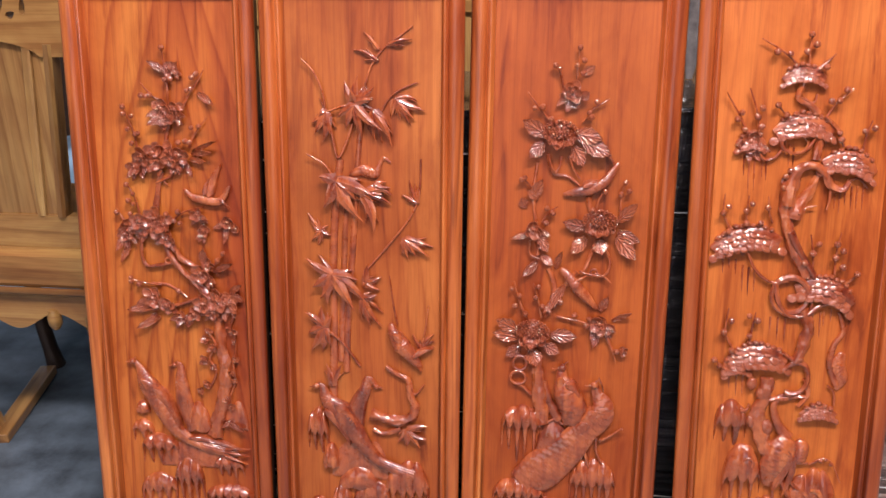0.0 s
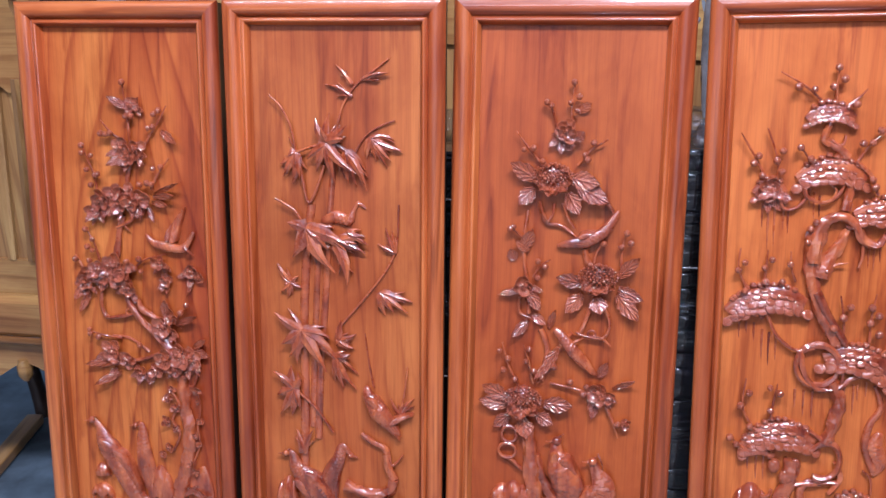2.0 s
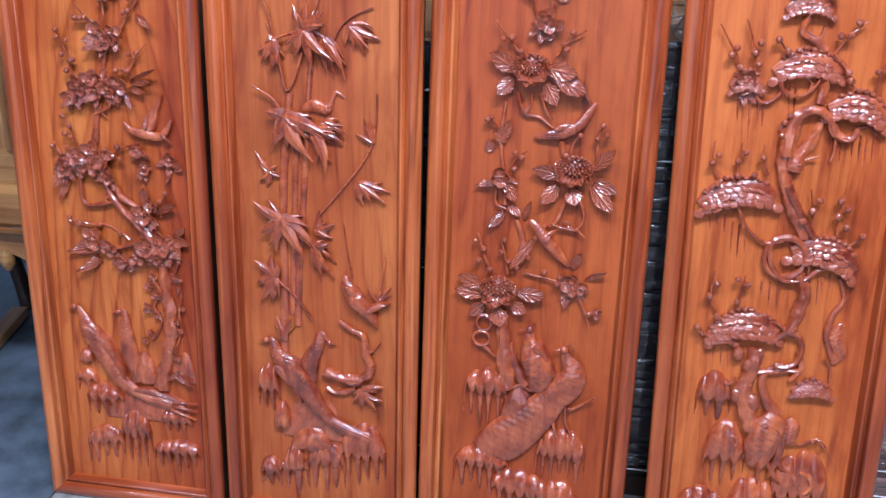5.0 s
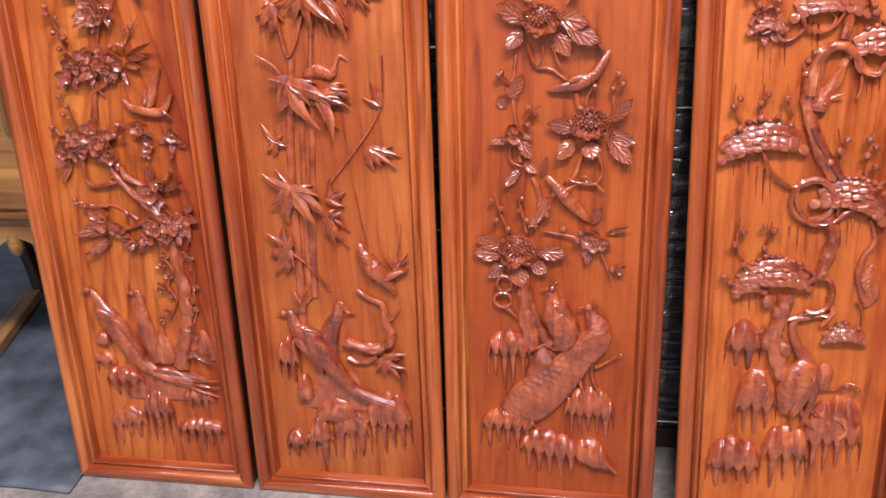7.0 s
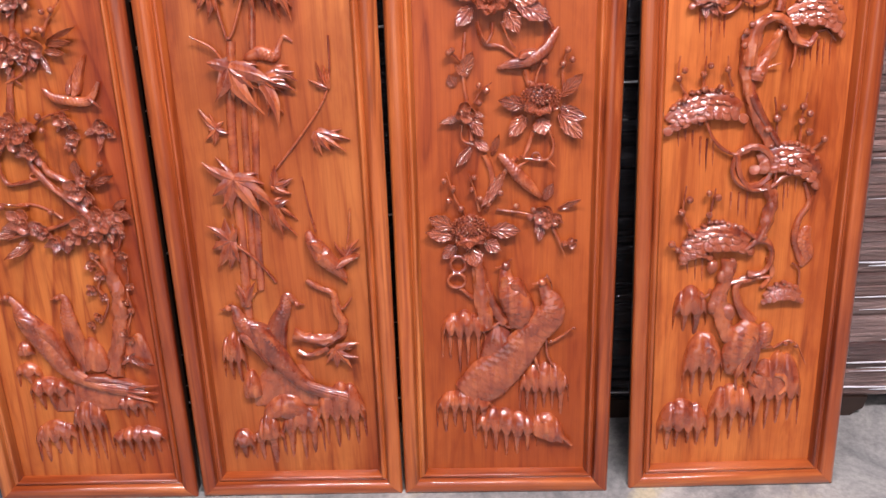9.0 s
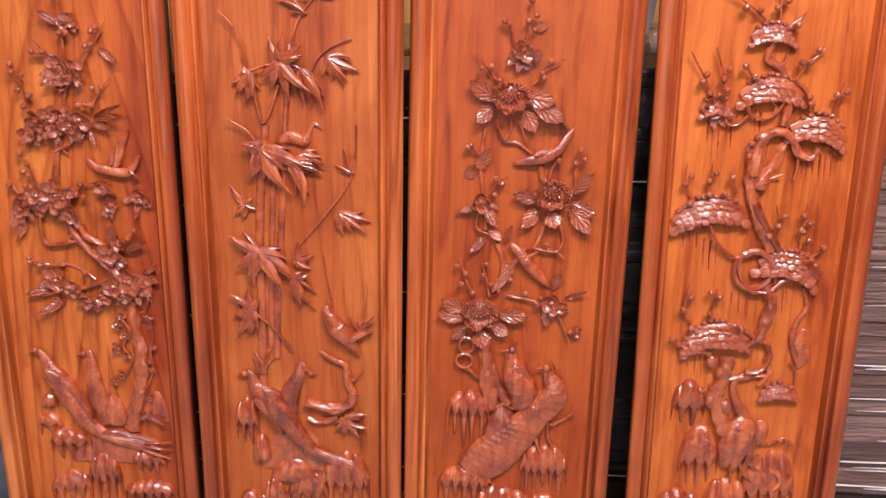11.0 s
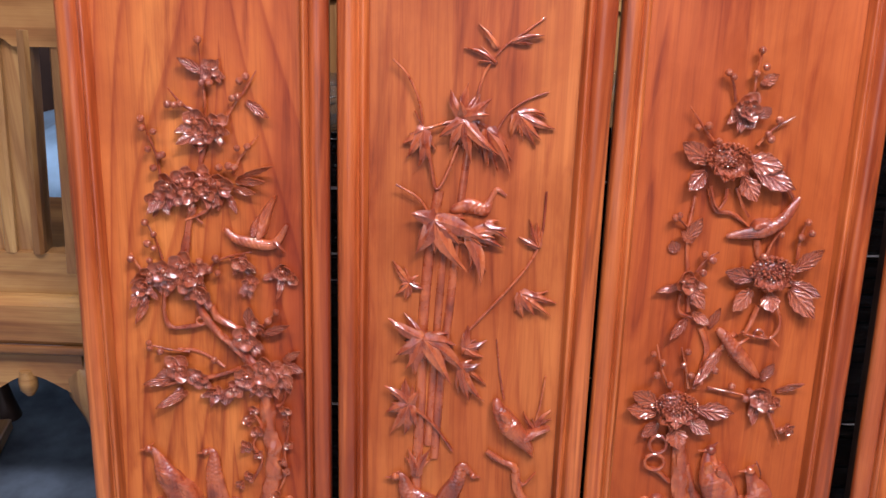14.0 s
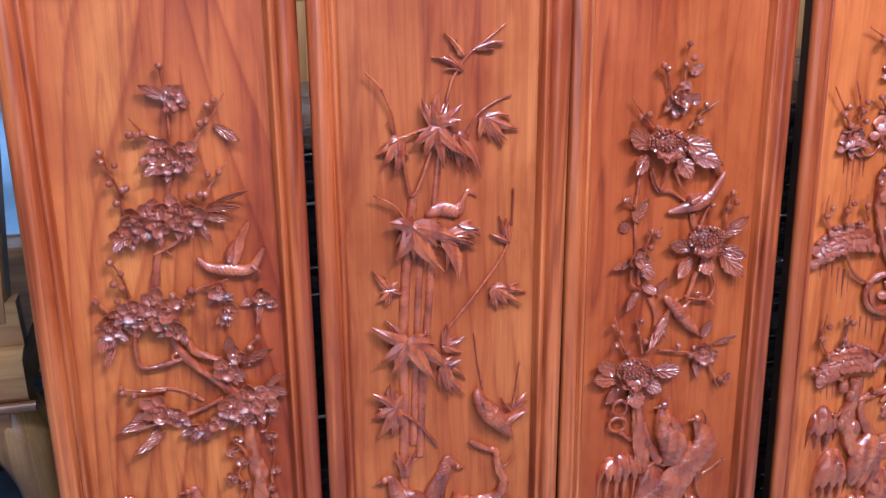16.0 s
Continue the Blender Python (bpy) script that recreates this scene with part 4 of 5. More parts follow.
stem(p, [(-0.004, 0.983), (-0.015, 0.872), (-0.024, 0.735), (-0.036, 0.601), (-0.044, 0.449)], 0.0060, 0.0080, -0.001, knots=0.05)
stem(p, [(-0.038, 0.809), (-0.046, 0.657), (-0.055, 0.472)], 0.0066, 0.0075, -0.002, knots=0.05)
bamboo(p, (-0.067, 0.668), [(-0.123, 0.699), (-0.109, 0.638), (-0.094, 0.614), (-0.078, 0.600), (-0.090, 0.653)], 0.014, 0.016)
bamboo(p, (-0.065, 0.668), [(-0.019, 0.591), (0.010, 0.600), (-0.014, 0.657), (-0.043, 0.623)], 0.016, 0.018)
bamboo(p, (-0.003, 0.620), [(0.036, 0.557), (0.012, 0.557), (0.027, 0.627)], 0.010, 0.012)
bamboo(p, (0.002, 0.651), [(0.036, 0.665), (0.031, 0.636), (0.005, 0.689), (-0.003, 0.638)], 0.009, 0.006)
bamboo(p, (-0.087, 0.551), [(-0.127, 0.582), (-0.094, 0.594), (-0.072, 0.575), (-0.124, 0.533), (-0.117, 0.496), (-0.093, 0.494), (-0.074, 0.510)], 0.012, 0.012)
stem(p, [(-0.082, 0.544), (-0.046, 0.512), (-0.013, 0.464)], 0.0026, 0.003, 0.010, 0.003, knots=0.1)
stem(p, [(0.052, 0.666), (0.059, 0.609), (0.068, 0.562)], 0.0012, 0.0022, 0.002, knots=0.1)
figure(p, [(0.055, 0.566), (0.061, 0.545), (0.079, 0.519), (0.101, 0.494), (0.117, 0.472)], [0.005, 0.012, 0.019, 0.014, 0.006], (0.008, 0.012, 0.008), 0.75, blades=(((0.103, 0.496), (0.146, 0.516), 0.012), ((0.085, 0.503), (0.121, 0.463), 0.014), ((0.062, 0.547), (0.101, 0.487), 0.014)))
stem(p, [(0.134, 0.606), (0.128, 0.558), (0.119, 0.506)], 0.0016, 0.002, 0.004, knots=0.1)
bamboo(p, (0.121, 0.512), [(0.101, 0.542), (0.146, 0.546)], 0.006, 0.004)
stem(p, [(0.044, 0.469), (0.069, 0.451), (0.090, 0.441), (0.096, 0.413), (0.108, 0.380)], 0.004, 0.008, 0.007, knots=0.35)
stem(p, [(0.108, 0.380), (0.099, 0.357), (0.069, 0.344), (0.034, 0.350), (0.010, 0.357)], 0.009, 0.012, 0.006, knots=0.45)
stem(p, [(0.094, 0.432), (0.106, 0.409), (0.126, 0.433)], 0.003, 0.002, 0.008)
stem(p, [(0.075, 0.328), (0.038, 0.313), (0.015, 0.321)], 0.006, 0.005, 0.005)
bamboo(p, (0.089, 0.324), [(0.131, 0.309), (0.117, 0.285), (0.089, 0.287), (0.068, 0.294), (0.133, 0.337)], 0.010, 0.010)
figure(p, [(-0.110, 0.415), (-0.096, 0.412), (-0.085, 0.384), (-0.056, 0.355), (-0.023, 0.311), (0.018, 0.255), (0.061, 0.233), (0.108, 0.216), (0.131, 0.188)], [0.005, 0.008, 0.016, 0.027, 0.022, 0.013, 0.013, 0.015, 0.010], (0.006, 0.008, 0.010, 0.006), 0.55, head=0.007, blades=(((-0.066, 0.382), (-0.004, 0.282), 0.024), ((-0.088, 0.366), (-0.034, 0.284), 0.018), ((-0.019, 0.298), (0.042, 0.235), 0.014)))
figure(p, [(0.025, 0.417), (0.005, 0.434), (-0.003, 0.410), (-0.020, 0.369), (-0.021, 0.316)], [0.003, 0.009, 0.013, 0.020, 0.014], (0.003, 0.003), 0.45, head=0.006)
bamboo(p, (-0.072, 0.419), [(-0.087, 0.464), (-0.050, 0.470), (-0.076, 0.445)], 0.010, 0.010)
crag(p, -0.132, -0.084, 0.364, 0.304, 0.058, 0.020, 2, 3)
crag(p, -0.100, -0.062, 0.282, 0.226, 0.0, 0.019, 1, 1)
crag(p, -0.066, 0.026, 0.228, 0.176, 0.0, 0.014, 1, 1)
crag(p, -0.080, -0.034, 0.184, 0.132, 0.0, 0.020, 2, 1)
crag(p, -0.134, -0.086, 0.150, 0.112, 0.046, 0.018, 1, 2)
crag(p, -0.098, -0.026, 0.150, 0.120, 0.062, 0.011, 2, 3, 0.006)
crag(p, -0.034, 0.052, 0.196, 0.142, 0.074, 0.013, 3, 4, 0.006)
crag(p, 0.040, 0.138, 0.250, 0.172, 0.072, 0.019, 3, 5)
crag(p, -0.080, 0.050, 0.300, 0.200, 0.0, 0.005, 3, 1)

# ---- panel with peonies ----
p = PANELS[3]
sprig(p, [(0.006, 1.055), (0.004, 1.087), (0.008, 1.128)], [(0.007, 1.129), (0.016, 1.105), (0.002, 1.095), (0.014, 1.081)])
leaf(p, (0.015, 1.079), (0.036, 1.094), 0.018, 0.004)
sprig(p, [(-0.021, 1.052), (-0.028, 1.079), (-0.039, 1.096)], [(-0.038, 1.095), (-0.030, 1.089)])
blossom(p, (-0.005, 1.045), 0.024, 0.012, 6)
blossom(p, (-0.003, 1.047), 0.014, 0.018, 5)
leaf(p, (0.013, 1.032), (0.029, 1.045), 0.020, 0.014)
leaf(p, (-0.012, 1.028), (-0.030, 1.040), 0.016, 0.006)
leaf(p, (0.002, 1.024), (0.006, 1.013), 0.018, 0.008)
sprig(p, [(-0.045, 0.989), (-0.066, 1.014), (-0.089, 1.044)], [(-0.075, 1.013), (-0.059, 1.016), (-0.042, 0.993)])
sprig(p, [(0.019, 0.988), (0.039, 1.014), (0.068, 1.034)], [(0.044, 1.028), (0.035, 0.999), (0.030, 1.007)])
peony(p, (-0.024, 0.964), 0.036, 0.014)
leaf(p, (-0.051, 0.961), (-0.094, 0.989), 0.032, 0.010)
leaf(p, (-0.055, 0.947), (-0.081, 0.918), 0.028, 0.008)
leaf(p, (0.005, 0.966), (0.055, 0.957), 0.034, 0.010)
leaf(p, (0.021, 0.951), (0.072, 0.924), 0.034, 0.012)
leaf(p, (0.003, 0.940), (0.024, 0.906), 0.030, 0.010)
stem(p, [(-0.045, 0.924), (-0.039, 0.902), (-0.028, 0.885)], 0.003, 0.002, 0.010)
stem(p, [(-0.020, 0.921), (-0.021, 0.903), (-0.030, 0.887)], 0.003, 0.002, 0.010)
stem(p, [(-0.006, 0.922), (0.005, 0.897), (0.018, 0.878)], 0.003, 0.002, 0.009)
stem(p, [(-0.045, 0.919), (-0.034, 0.886), (-0.006, 0.881), (0.019, 0.863)], 0.004, 0.003, 0.005)
figure(p, [(0.092, 0.912), (0.085, 0.900), (0.068, 0.875), (0.042, 0.857), (0.013, 0.851), (-0.012, 0.845)], [0.003, 0.006, 0.010, 0.011, 0.009, 0.003], (0.008, 0.012, 0.006), 0.7, blades=(((0.024, 0.862), (0.070, 0.871), 0.012), ((0.044, 0.857), (0.048, 0.846), 0.006)))
stem(p, [(0.070, 0.926), (0.081, 0.911), (0.085, 0.900)], 0.003, 0.003, 0.008)
sprig(p, [(-0.068, 0.850), (-0.082, 0.865), (-0.097, 0.876)], [(-0.095, 0.873), (-0.089, 0.877)])
leaf(p, (-0.073, 0.835), (-0.057, 0.873), 0.024, 0.008)
leaf(p, (-0.061, 0.834), (-0.086, 0.851), 0.018, 0.006)
stem(p, [(-0.066, 0.906), (-0.071, 0.841), (-0.065, 0.780), (-0.058, 0.719)], 0.0035, 0.004, 0.003)
blossom(p, (-0.068, 0.773), 0.022, 0.014, 6)
blossom(p, (-0.068, 0.774), 0.012, 0.020, 5)
leaf(p, (-0.059, 0.759), (-0.037, 0.731), 0.024, 0.010)
leaf(p, (-0.077, 0.762), (-0.112, 0.751), 0.012, 0.004)
leaf(p, (-0.086, 0.815), (-0.095, 0.834), 0.020, 0.004)
sprig(p, [(-0.052, 0.786), (-0.041, 0.807), (-0.022, 0.821)], [(-0.044, 0.817), (-0.031, 0.808), (-0.044, 0.787)])
stem(p, [(-0.075, 0.749), (-0.074, 0.722), (-0.054, 0.711)], 0.0025, 0.002, 0.009)
leaf(p, (-0.058, 0.706), (-0.088, 0.679), 0.020, 0.004)
leaf(p, (-0.051, 0.718), (-0.027, 0.700), 0.018, 0.003)
peony(p, (0.062, 0.790), 0.036, 0.014)
leaf(p, (0.037, 0.780), (-0.008, 0.791), 0.028, 0.010)
leaf(p, (0.036, 0.761), (0.008, 0.730), 0.028, 0.010)
leaf(p, (0.097, 0.796), (0.133, 0.832), 0.024, 0.012)
leaf(p, (0.096, 0.764), (0.134, 0.725), 0.032, 0.008)
leaf(p, (0.097, 0.774), (0.140, 0.759), 0.024, 0.006)
leaf(p, (0.061, 0.757), (0.067, 0.729), 0.032, 0.010)
sprig(p, [(0.100, 0.814), (0.101, 0.850), (0.108, 0.880)], [(0.107, 0.874), (0.115, 0.857), (0.099, 0.850)])
sprig(p, [(0.051, 0.809), (0.057, 0.836), (0.069, 0.860)], [(0.069, 0.854), (0.046, 0.817)])
stem(p, [(0.037, 0.842), (0.042, 0.818), (0.051, 0.803)], 0.006, 0.005, 0.004)
stem(p, [(0.073, 0.743), (0.086, 0.711), (0.074, 0.683), (0.039, 0.687), (0.027, 0.692)], 0.0028, 0.0022, 0.010)
stem(p, [(0.050, 0.734), (0.042, 0.710), (0.033, 0.686)], 0.0045, 0.004, 0.008)
stem(p, [(0.057, 0.688), (0.074, 0.683), (0.089, 0.670)], 0.002, 0.002, 0.010)
ring(p, (0.055, 0.690), 0.007, 0.006, 0.002)
figure(p, [(-0.012, 0.695), (0.001, 0.684), (0.021, 0.660), (0.045, 0.634), (0.065, 0.612)], [0.005, 0.009, 0.012, 0.010, 0.003], (0.010, 0.012, 0.004), 0.7, blades=(((0.016, 0.666), (0.042, 0.681), 0.010), ((0.014, 0.659), (0.058, 0.616), 0.016)))
leaf(p, (-0.002, 0.660), (-0.031, 0.617), 0.020, 0.010)
leaf(p, (-0.009, 0.642), (-0.040, 0.601), 0.016, 0.008)
leaf(p, (-0.022, 0.692), (-0.008, 0.729), 0.014, 0.002)
stem(p, [(-0.035, 0.693), (-0.022, 0.652), (-0.032, 0.597)], 0.006, 0.005, 0.003)
stem(p, [(0.021, 0.687), (0.004, 0.665), (-0.015, 0.631), (-0.032, 0.595)], 0.005, 0.004, 0.003)
sprig(p, [(-0.069, 0.576), (-0.090, 0.618), (-0.104, 0.664)], [(-0.108, 0.649), (-0.092, 0.635), (-0.100, 0.613), (-0.078, 0.597)])
sprig(p, [(-0.046, 0.589), (-0.054, 0.628), (-0.064, 0.661)], [(-0.054, 0.655), (-0.059, 0.632), (-0.045, 0.615)])
sprig(p, [(-0.038, 0.590), (-0.020, 0.613), (-0.007, 0.632)], [(-0.008, 0.625), (-0.030, 0.604)])
peony(p, (-0.063, 0.557), 0.036, 0.014)
leaf(p, (-0.093, 0.560), (-0.135, 0.581), 0.030, 0.010)
leaf(p, (-0.093, 0.543), (-0.142, 0.551), 0.028, 0.006)
leaf(p, (-0.025, 0.554), (0.025, 0.554), 0.030, 0.010)
leaf(p, (-0.062, 0.521), (-0.054, 0.488), 0.034, 0.010)
leaf(p, (-0.088, 0.525), (-0.115, 0.504), 0.026, 0.006)
leaf(p, (-0.037, 0.530), (-0.008, 0.515), 0.026, 0.006)
sprig(p, [(-0.015, 0.592), (0.019, 0.588), (0.057, 0.581)], [(0.021, 0.600), (0.045, 0.579), (0.050, 0.593)])
blossom(p, (0.071, 0.582), 0.024, 0.008, 6)
blossom(p, (0.092, 0.573), 0.014, 0.008, 5)
leaf(p, (0.071, 0.608), (0.085, 0.638), 0.018, 0.004)
leaf(p, (0.097, 0.589), (0.132, 0.614), 0.012, 0.003)
leaf(p, (0.068, 0.562), (0.060, 0.533), 0.016, 0.003)
sprig(p, [(0.087, 0.556), (0.100, 0.528), (0.110, 0.500)], [(0.108, 0.527)])
blossom(p, (0.122, 0.527), 0.012, 0.008)
stem(p, [(0.100, 0.524), (0.112, 0.525), (0.122, 0.528)], 0.002, 0.002, 0.006)
ring(p, (-0.086, 0.489), 0.014, 0.015, 0.0028)
ring(p, (-0.089, 0.457), 0.016, 0.014, 0.0028)
stem(p, [(-0.095, 0.444), (-0.079, 0.437), (-0.061, 0.420)], 0.004, 0.004, 0.007)
stem(p, [(-0.052, 0.506), (-0.048, 0.461), (-0.042, 0.415), (-0.036, 0.358)], 0.010, 0.016, 0.007, knots=0.25)
stem(p, [(-0.035, 0.451), (-0.023, 0.406), (0.000, 0.368)], 0.008, 0.012, 0.003, knots=0.25)
figure(p, [(0.002, 0.487), (0.001, 0.464), (0.011, 0.433), (0.026, 0.398), (0.022, 0.360)], [0.006, 0.013, 0.026, 0.030, 0.016], (0.006, 0.012, 0.006), 0.6, head=0.009, feathers=False, blades=(((0.011, 0.456), (0.043, 0.413), 0.018), ((0.001, 0.466), (-0.009, 0.419), 0.016)))
figure(p, [(0.067, 0.455), (0.075, 0.433), (0.087, 0.409), (0.083, 0.381), (0.055, 0.350), (0.015, 0.299), (-0.031, 0.252), (-0.074, 0.214)], [0.006, 0.011, 0.022, 0.027, 0.028, 0.038, 0.046, 0.034], (0.010, 0.013, 0.009, 0.004), 0.30, head=0.008, feathers=False, blades=(((0.073, 0.396), (0.024, 0.334), 0.026), ((0.059, 0.369), (0.003, 0.317), 0.026), ((0.077, 0.468), (0.088, 0.430), 0.004)))
crag(p, -0.122, -0.034, 0.394, 0.344, 0.078, 0.020, 3, 5)
crag(p, -0.048, 0.026, 0.368, 0.284, 0.0, 0.015, 1, 1)
crag(p, -0.136, -0.024, 0.226, 0.184, 0.062, 0.019, 3, 6)
crag(p, -0.060, 0.064, 0.184, 0.132, 0.060, 0.020, 5, 6, -0.008)
crag(p, 0.050, 0.118, 0.172, 0.118, 0.0, 0.020, 2, 1, -0.012)
crag(p, 0.026, 0.124, 0.284, 0.222, 0.062, 0.017, 4, 6)
stem(p, [(-0.042, 0.352), (-0.025, 0.361), (-0.009, 0.370), (0.007, 0.360), (0.020, 0.362)], 0.003, 0.003, 0.009)
stem(p, [(0.055, 0.326), (0.056, 0.300), (0.065, 0.267)], 0.004, 0.003, 0.009, knots=0.05)
stem(p, [(0.078, 0.334), (0.080, 0.303), (0.093, 0.276)], 0.003, 0.003, 0.008, knots=0.05)
sprig(p, [(0.083, 0.325), (0.105, 0.339), (0.129, 0.361)], [(0.086, 0.332), (0.129, 0.359)], 0.003)
stem(p, [(0.072, 0.161), (0.100, 0.135), (0.131, 0.103)], 0.006, 0.003, 0.010)

# ---- panel with the pine ----
p = PANELS[4]
sprig(p, [(0.001, 1.095), (-0.002, 1.127), (0.001, 1.158)], [(-0.002, 1.153), (0.008, 1.135), (-0.008, 1.123)], 0.0060)
sprig(p, [(-0.024, 1.102), (-0.049, 1.124), (-0.088, 1.147)], [(-0.060, 1.123), (-0.036, 1.119)], 0.0060)
sprig(p, [(0.018, 1.093), (0.033, 1.106), (0.044, 1.119)], [(0.029, 1.095)], 0.006)
pine(p, (-0.007, 1.080), 0.078, 0.040)
stem(p, [(-0.007, 1.066), (-0.013, 1.049), (-0.014, 1.036), (0.007, 1.025), (0.024, 1.009)], 0.006, 0.006, 0.006)
stem(p, [(-0.010, 1.040), (0.012, 1.029), (0.017, 1.046)], 0.0035, 0.002, 0.008)
pine(p, (0.001, 0.986), 0.112, 0.056)
sprig(p, [(0.036, 1.000), (0.054, 1.030), (0.081, 1.056)], [(0.068, 1.054), (0.043, 1.033), (0.057, 1.034)], 0.0060)
sprig(p, [(-0.100, 0.970), (-0.118, 1.006), (-0.144, 1.049)], [(-0.115, 1.012), (-0.122, 1.000), (-0.108, 0.980)], 0.0060)
sprig(p, [(-0.082, 0.969), (-0.085, 1.007), (-0.103, 1.057)], [(-0.078, 1.020), (-0.086, 1.004), (-0.078, 0.986)], 0.0060)
blossom(p, (-0.094, 0.957), 0.026, 0.006, 6)
pine(p, (-0.094, 0.957), 0.052, 0.040)
sprig(p, [(-0.026, 0.995), (-0.040, 1.013), (-0.052, 1.030)], [(-0.051, 1.026), (-0.035, 1.008)], 0.0060)
stem(p, [(-0.081, 0.950), (-0.070, 0.925), (-0.051, 0.926), (-0.036, 0.943)], 0.003, 0.003, 0.008)
stem(p, [(-0.040, 0.962), (-0.035, 0.945), (-0.011, 0.936), (0.010, 0.946), (0.021, 0.966)], 0.0045, 0.003, 0.010)
stem(p, [(0.004, 0.941), (0.009, 0.956), (-0.001, 0.967)], 0.003, 0.002, 0.008)
stem(p, [(0.033, 0.975), (0.028, 0.948), (0.025, 0.924)], 0.007, 0.008, 0.008)
stem(p, [(-0.018, 0.835), (-0.016, 0.876), (-0.004, 0.904), (0.020, 0.914), (0.043, 0.900), (0.056, 0.875), (0.078, 0.868), (0.089, 0.884)], 0.011, 0.005, 0.010, knots=0.35)
stem(p, [(0.036, 1.004), (0.058, 0.983), (0.070, 0.958)], 0.004, 0.003, 0.009)
pine(p, (0.089, 0.918), 0.100, 0.058, -12)
sprig(p, [(0.074, 0.948), (0.063, 0.969)], [(0.062, 0.975), (0.066, 0.963)], 0.0060)
sprig(p, [(0.108, 0.945), (0.111, 0.969), (0.118, 0.998)], [(0.123, 0.984), (0.106, 0.978)], 0.0060)
stem(p, [(0.033, 0.892), (0.021, 0.864), (0.003, 0.838), (-0.004, 0.810)], 0.006, 0.015, 0.003, knots=0.4)
stem(p, [(0.057, 0.869), (0.057, 0.848), (0.053, 0.828)], 0.003, 0.002, 0.006)
stem(p, [(0.087, 0.884), (0.108, 0.888), (0.124, 0.870)], 0.003, 0.0015, 0.004)
sprig(p, [(0.001, 0.822), (0.018, 0.833), (0.034, 0.837)], [(0.003, 0.822)], 0.0035)
for at in ((-0.027, 0.892), (-0.019, 0.903), (-0.013, 0.882), (-0.029, 0.870)):
    share("knot", BUD, p, at, 0.012, 0.006)
streaks(p, (-0.107, 0.932), (-0.056, 0.922), 0.07)
streaks(p, (-0.034, 0.960), (-0.007, 0.942), 0.05)
streaks(p, (0.062, 0.871), (0.124, 0.876), 0.06)
streaks(p, (-0.100, 0.719), (-0.061, 0.703), 0.06)
streaks(p, (-0.037, 0.612), (0.001, 0.609), 0.06)
streaks(p, (0.033, 0.617), (0.086, 0.631), 0.05)
streaks(p, (-0.138, 0.729), (-0.101, 0.726), 0.04)
streaks(p, (-0.105, 0.483), (-0.058, 0.487), 0.05)
pine(p, (-0.090, 0.767), 0.135, 0.062, 8)
pine(p, (-0.124, 0.757), 0.055, 0.044, 10)
sprig(p, [(-0.122, 0.791), (-0.136, 0.822), (-0.135, 0.857)], [(-0.137, 0.820), (-0.127, 0.833), (-0.125, 0.784)], 0.0060)
sprig(p, [(-0.093, 0.799), (-0.092, 0.828), (-0.091, 0.855)], [(-0.095, 0.825), (-0.084, 0.839), (-0.093, 0.801)], 0.0060)
sprig(p, [(-0.043, 0.801), (-0.051, 0.822), (-0.055, 0.854)], [(-0.055, 0.832), (-0.066, 0.802)], 0.0060)
stem(p, [(-0.086, 0.745), (-0.069, 0.708), (-0.038, 0.684), (-0.007, 0.688)], 0.003, 0.003, 0.010)
stem(p, [(-0.069, 0.710), (-0.075, 0.710), (-0.076, 0.704)], 0.002, 0.001, 0.010)
stem(p, [(-0.017, 0.890), (-0.023, 0.842), (-0.015, 0.794), (0.003, 0.746), (0.029, 0.694)], 0.013, 0.009, 0.004, knots=0.35)
stem(p, [(-0.006, 0.888), (-0.013, 0.850), (-0.010, 0.814)], 0.008, 0.006, 0.008, knots=0.35)
stem(p, [(-0.009, 0.785), (0.010, 0.747), (0.041, 0.699)], 0.008, 0.006, 0.010, knots=0.2)
ring(p, (0.000, 0.658), 0.034, 0.036, 0.0055, 0.008)
stem(p, [(-0.029, 0.682), (-0.021, 0.644), (-0.001, 0.618), (0.032, 0.619), (0.058, 0.639), (0.088, 0.645)], 0.006, 0.003, 0.010)
stem(p, [(0.025, 0.667), (0.040, 0.648), (0.040, 0.630)], 0.003, 0.003, 0.010)
pine(p, (0.067, 0.668), 0.118, 0.064, -16)
sprig(p, [(0.038, 0.699), (0.036, 0.738), (0.028, 0.781)], [(0.044, 0.763), (0.034, 0.744), (0.020, 0.725)], 0.0060)
sprig(p, [(0.079, 0.701), (0.078, 0.741), (0.083, 0.786)], [(0.077, 0.763), (0.089, 0.750), (0.076, 0.737), (0.091, 0.718)], 0.0060)
sprig(p, [(0.098, 0.682), (0.112, 0.695), (0.125, 0.708)], [(0.118, 0.705)], 0.006)
stem(p, [(0.096, 0.625), (0.107, 0.587), (0.092, 0.556), (0.088, 0.516), (0.104, 0.474)], 0.004, 0.008, 0.002, knots=0.2)
# A carved leaf, not a bird: it only borrows the swept body.
figure(p, [(0.110, 0.543), (0.103, 0.517), (0.112, 0.486), (0.102, 0.465)], [0.006, 0.015, 0.012, 0.004], (0.003,), 0.5)
stem(p, [(0.026, 0.629), (0.039, 0.596), (0.035, 0.562), (0.023, 0.519)], 0.010, 0.012, 0.006, knots=0.3)
pine(p, (-0.054, 0.527), 0.125, 0.064, 4)
pine(p, (-0.093, 0.509), 0.050, 0.046, 10)
sprig(p, [(-0.100, 0.543), (-0.117, 0.578), (-0.114, 0.629)], [(-0.121, 0.580), (-0.108, 0.604), (-0.104, 0.543)], 0.0060)
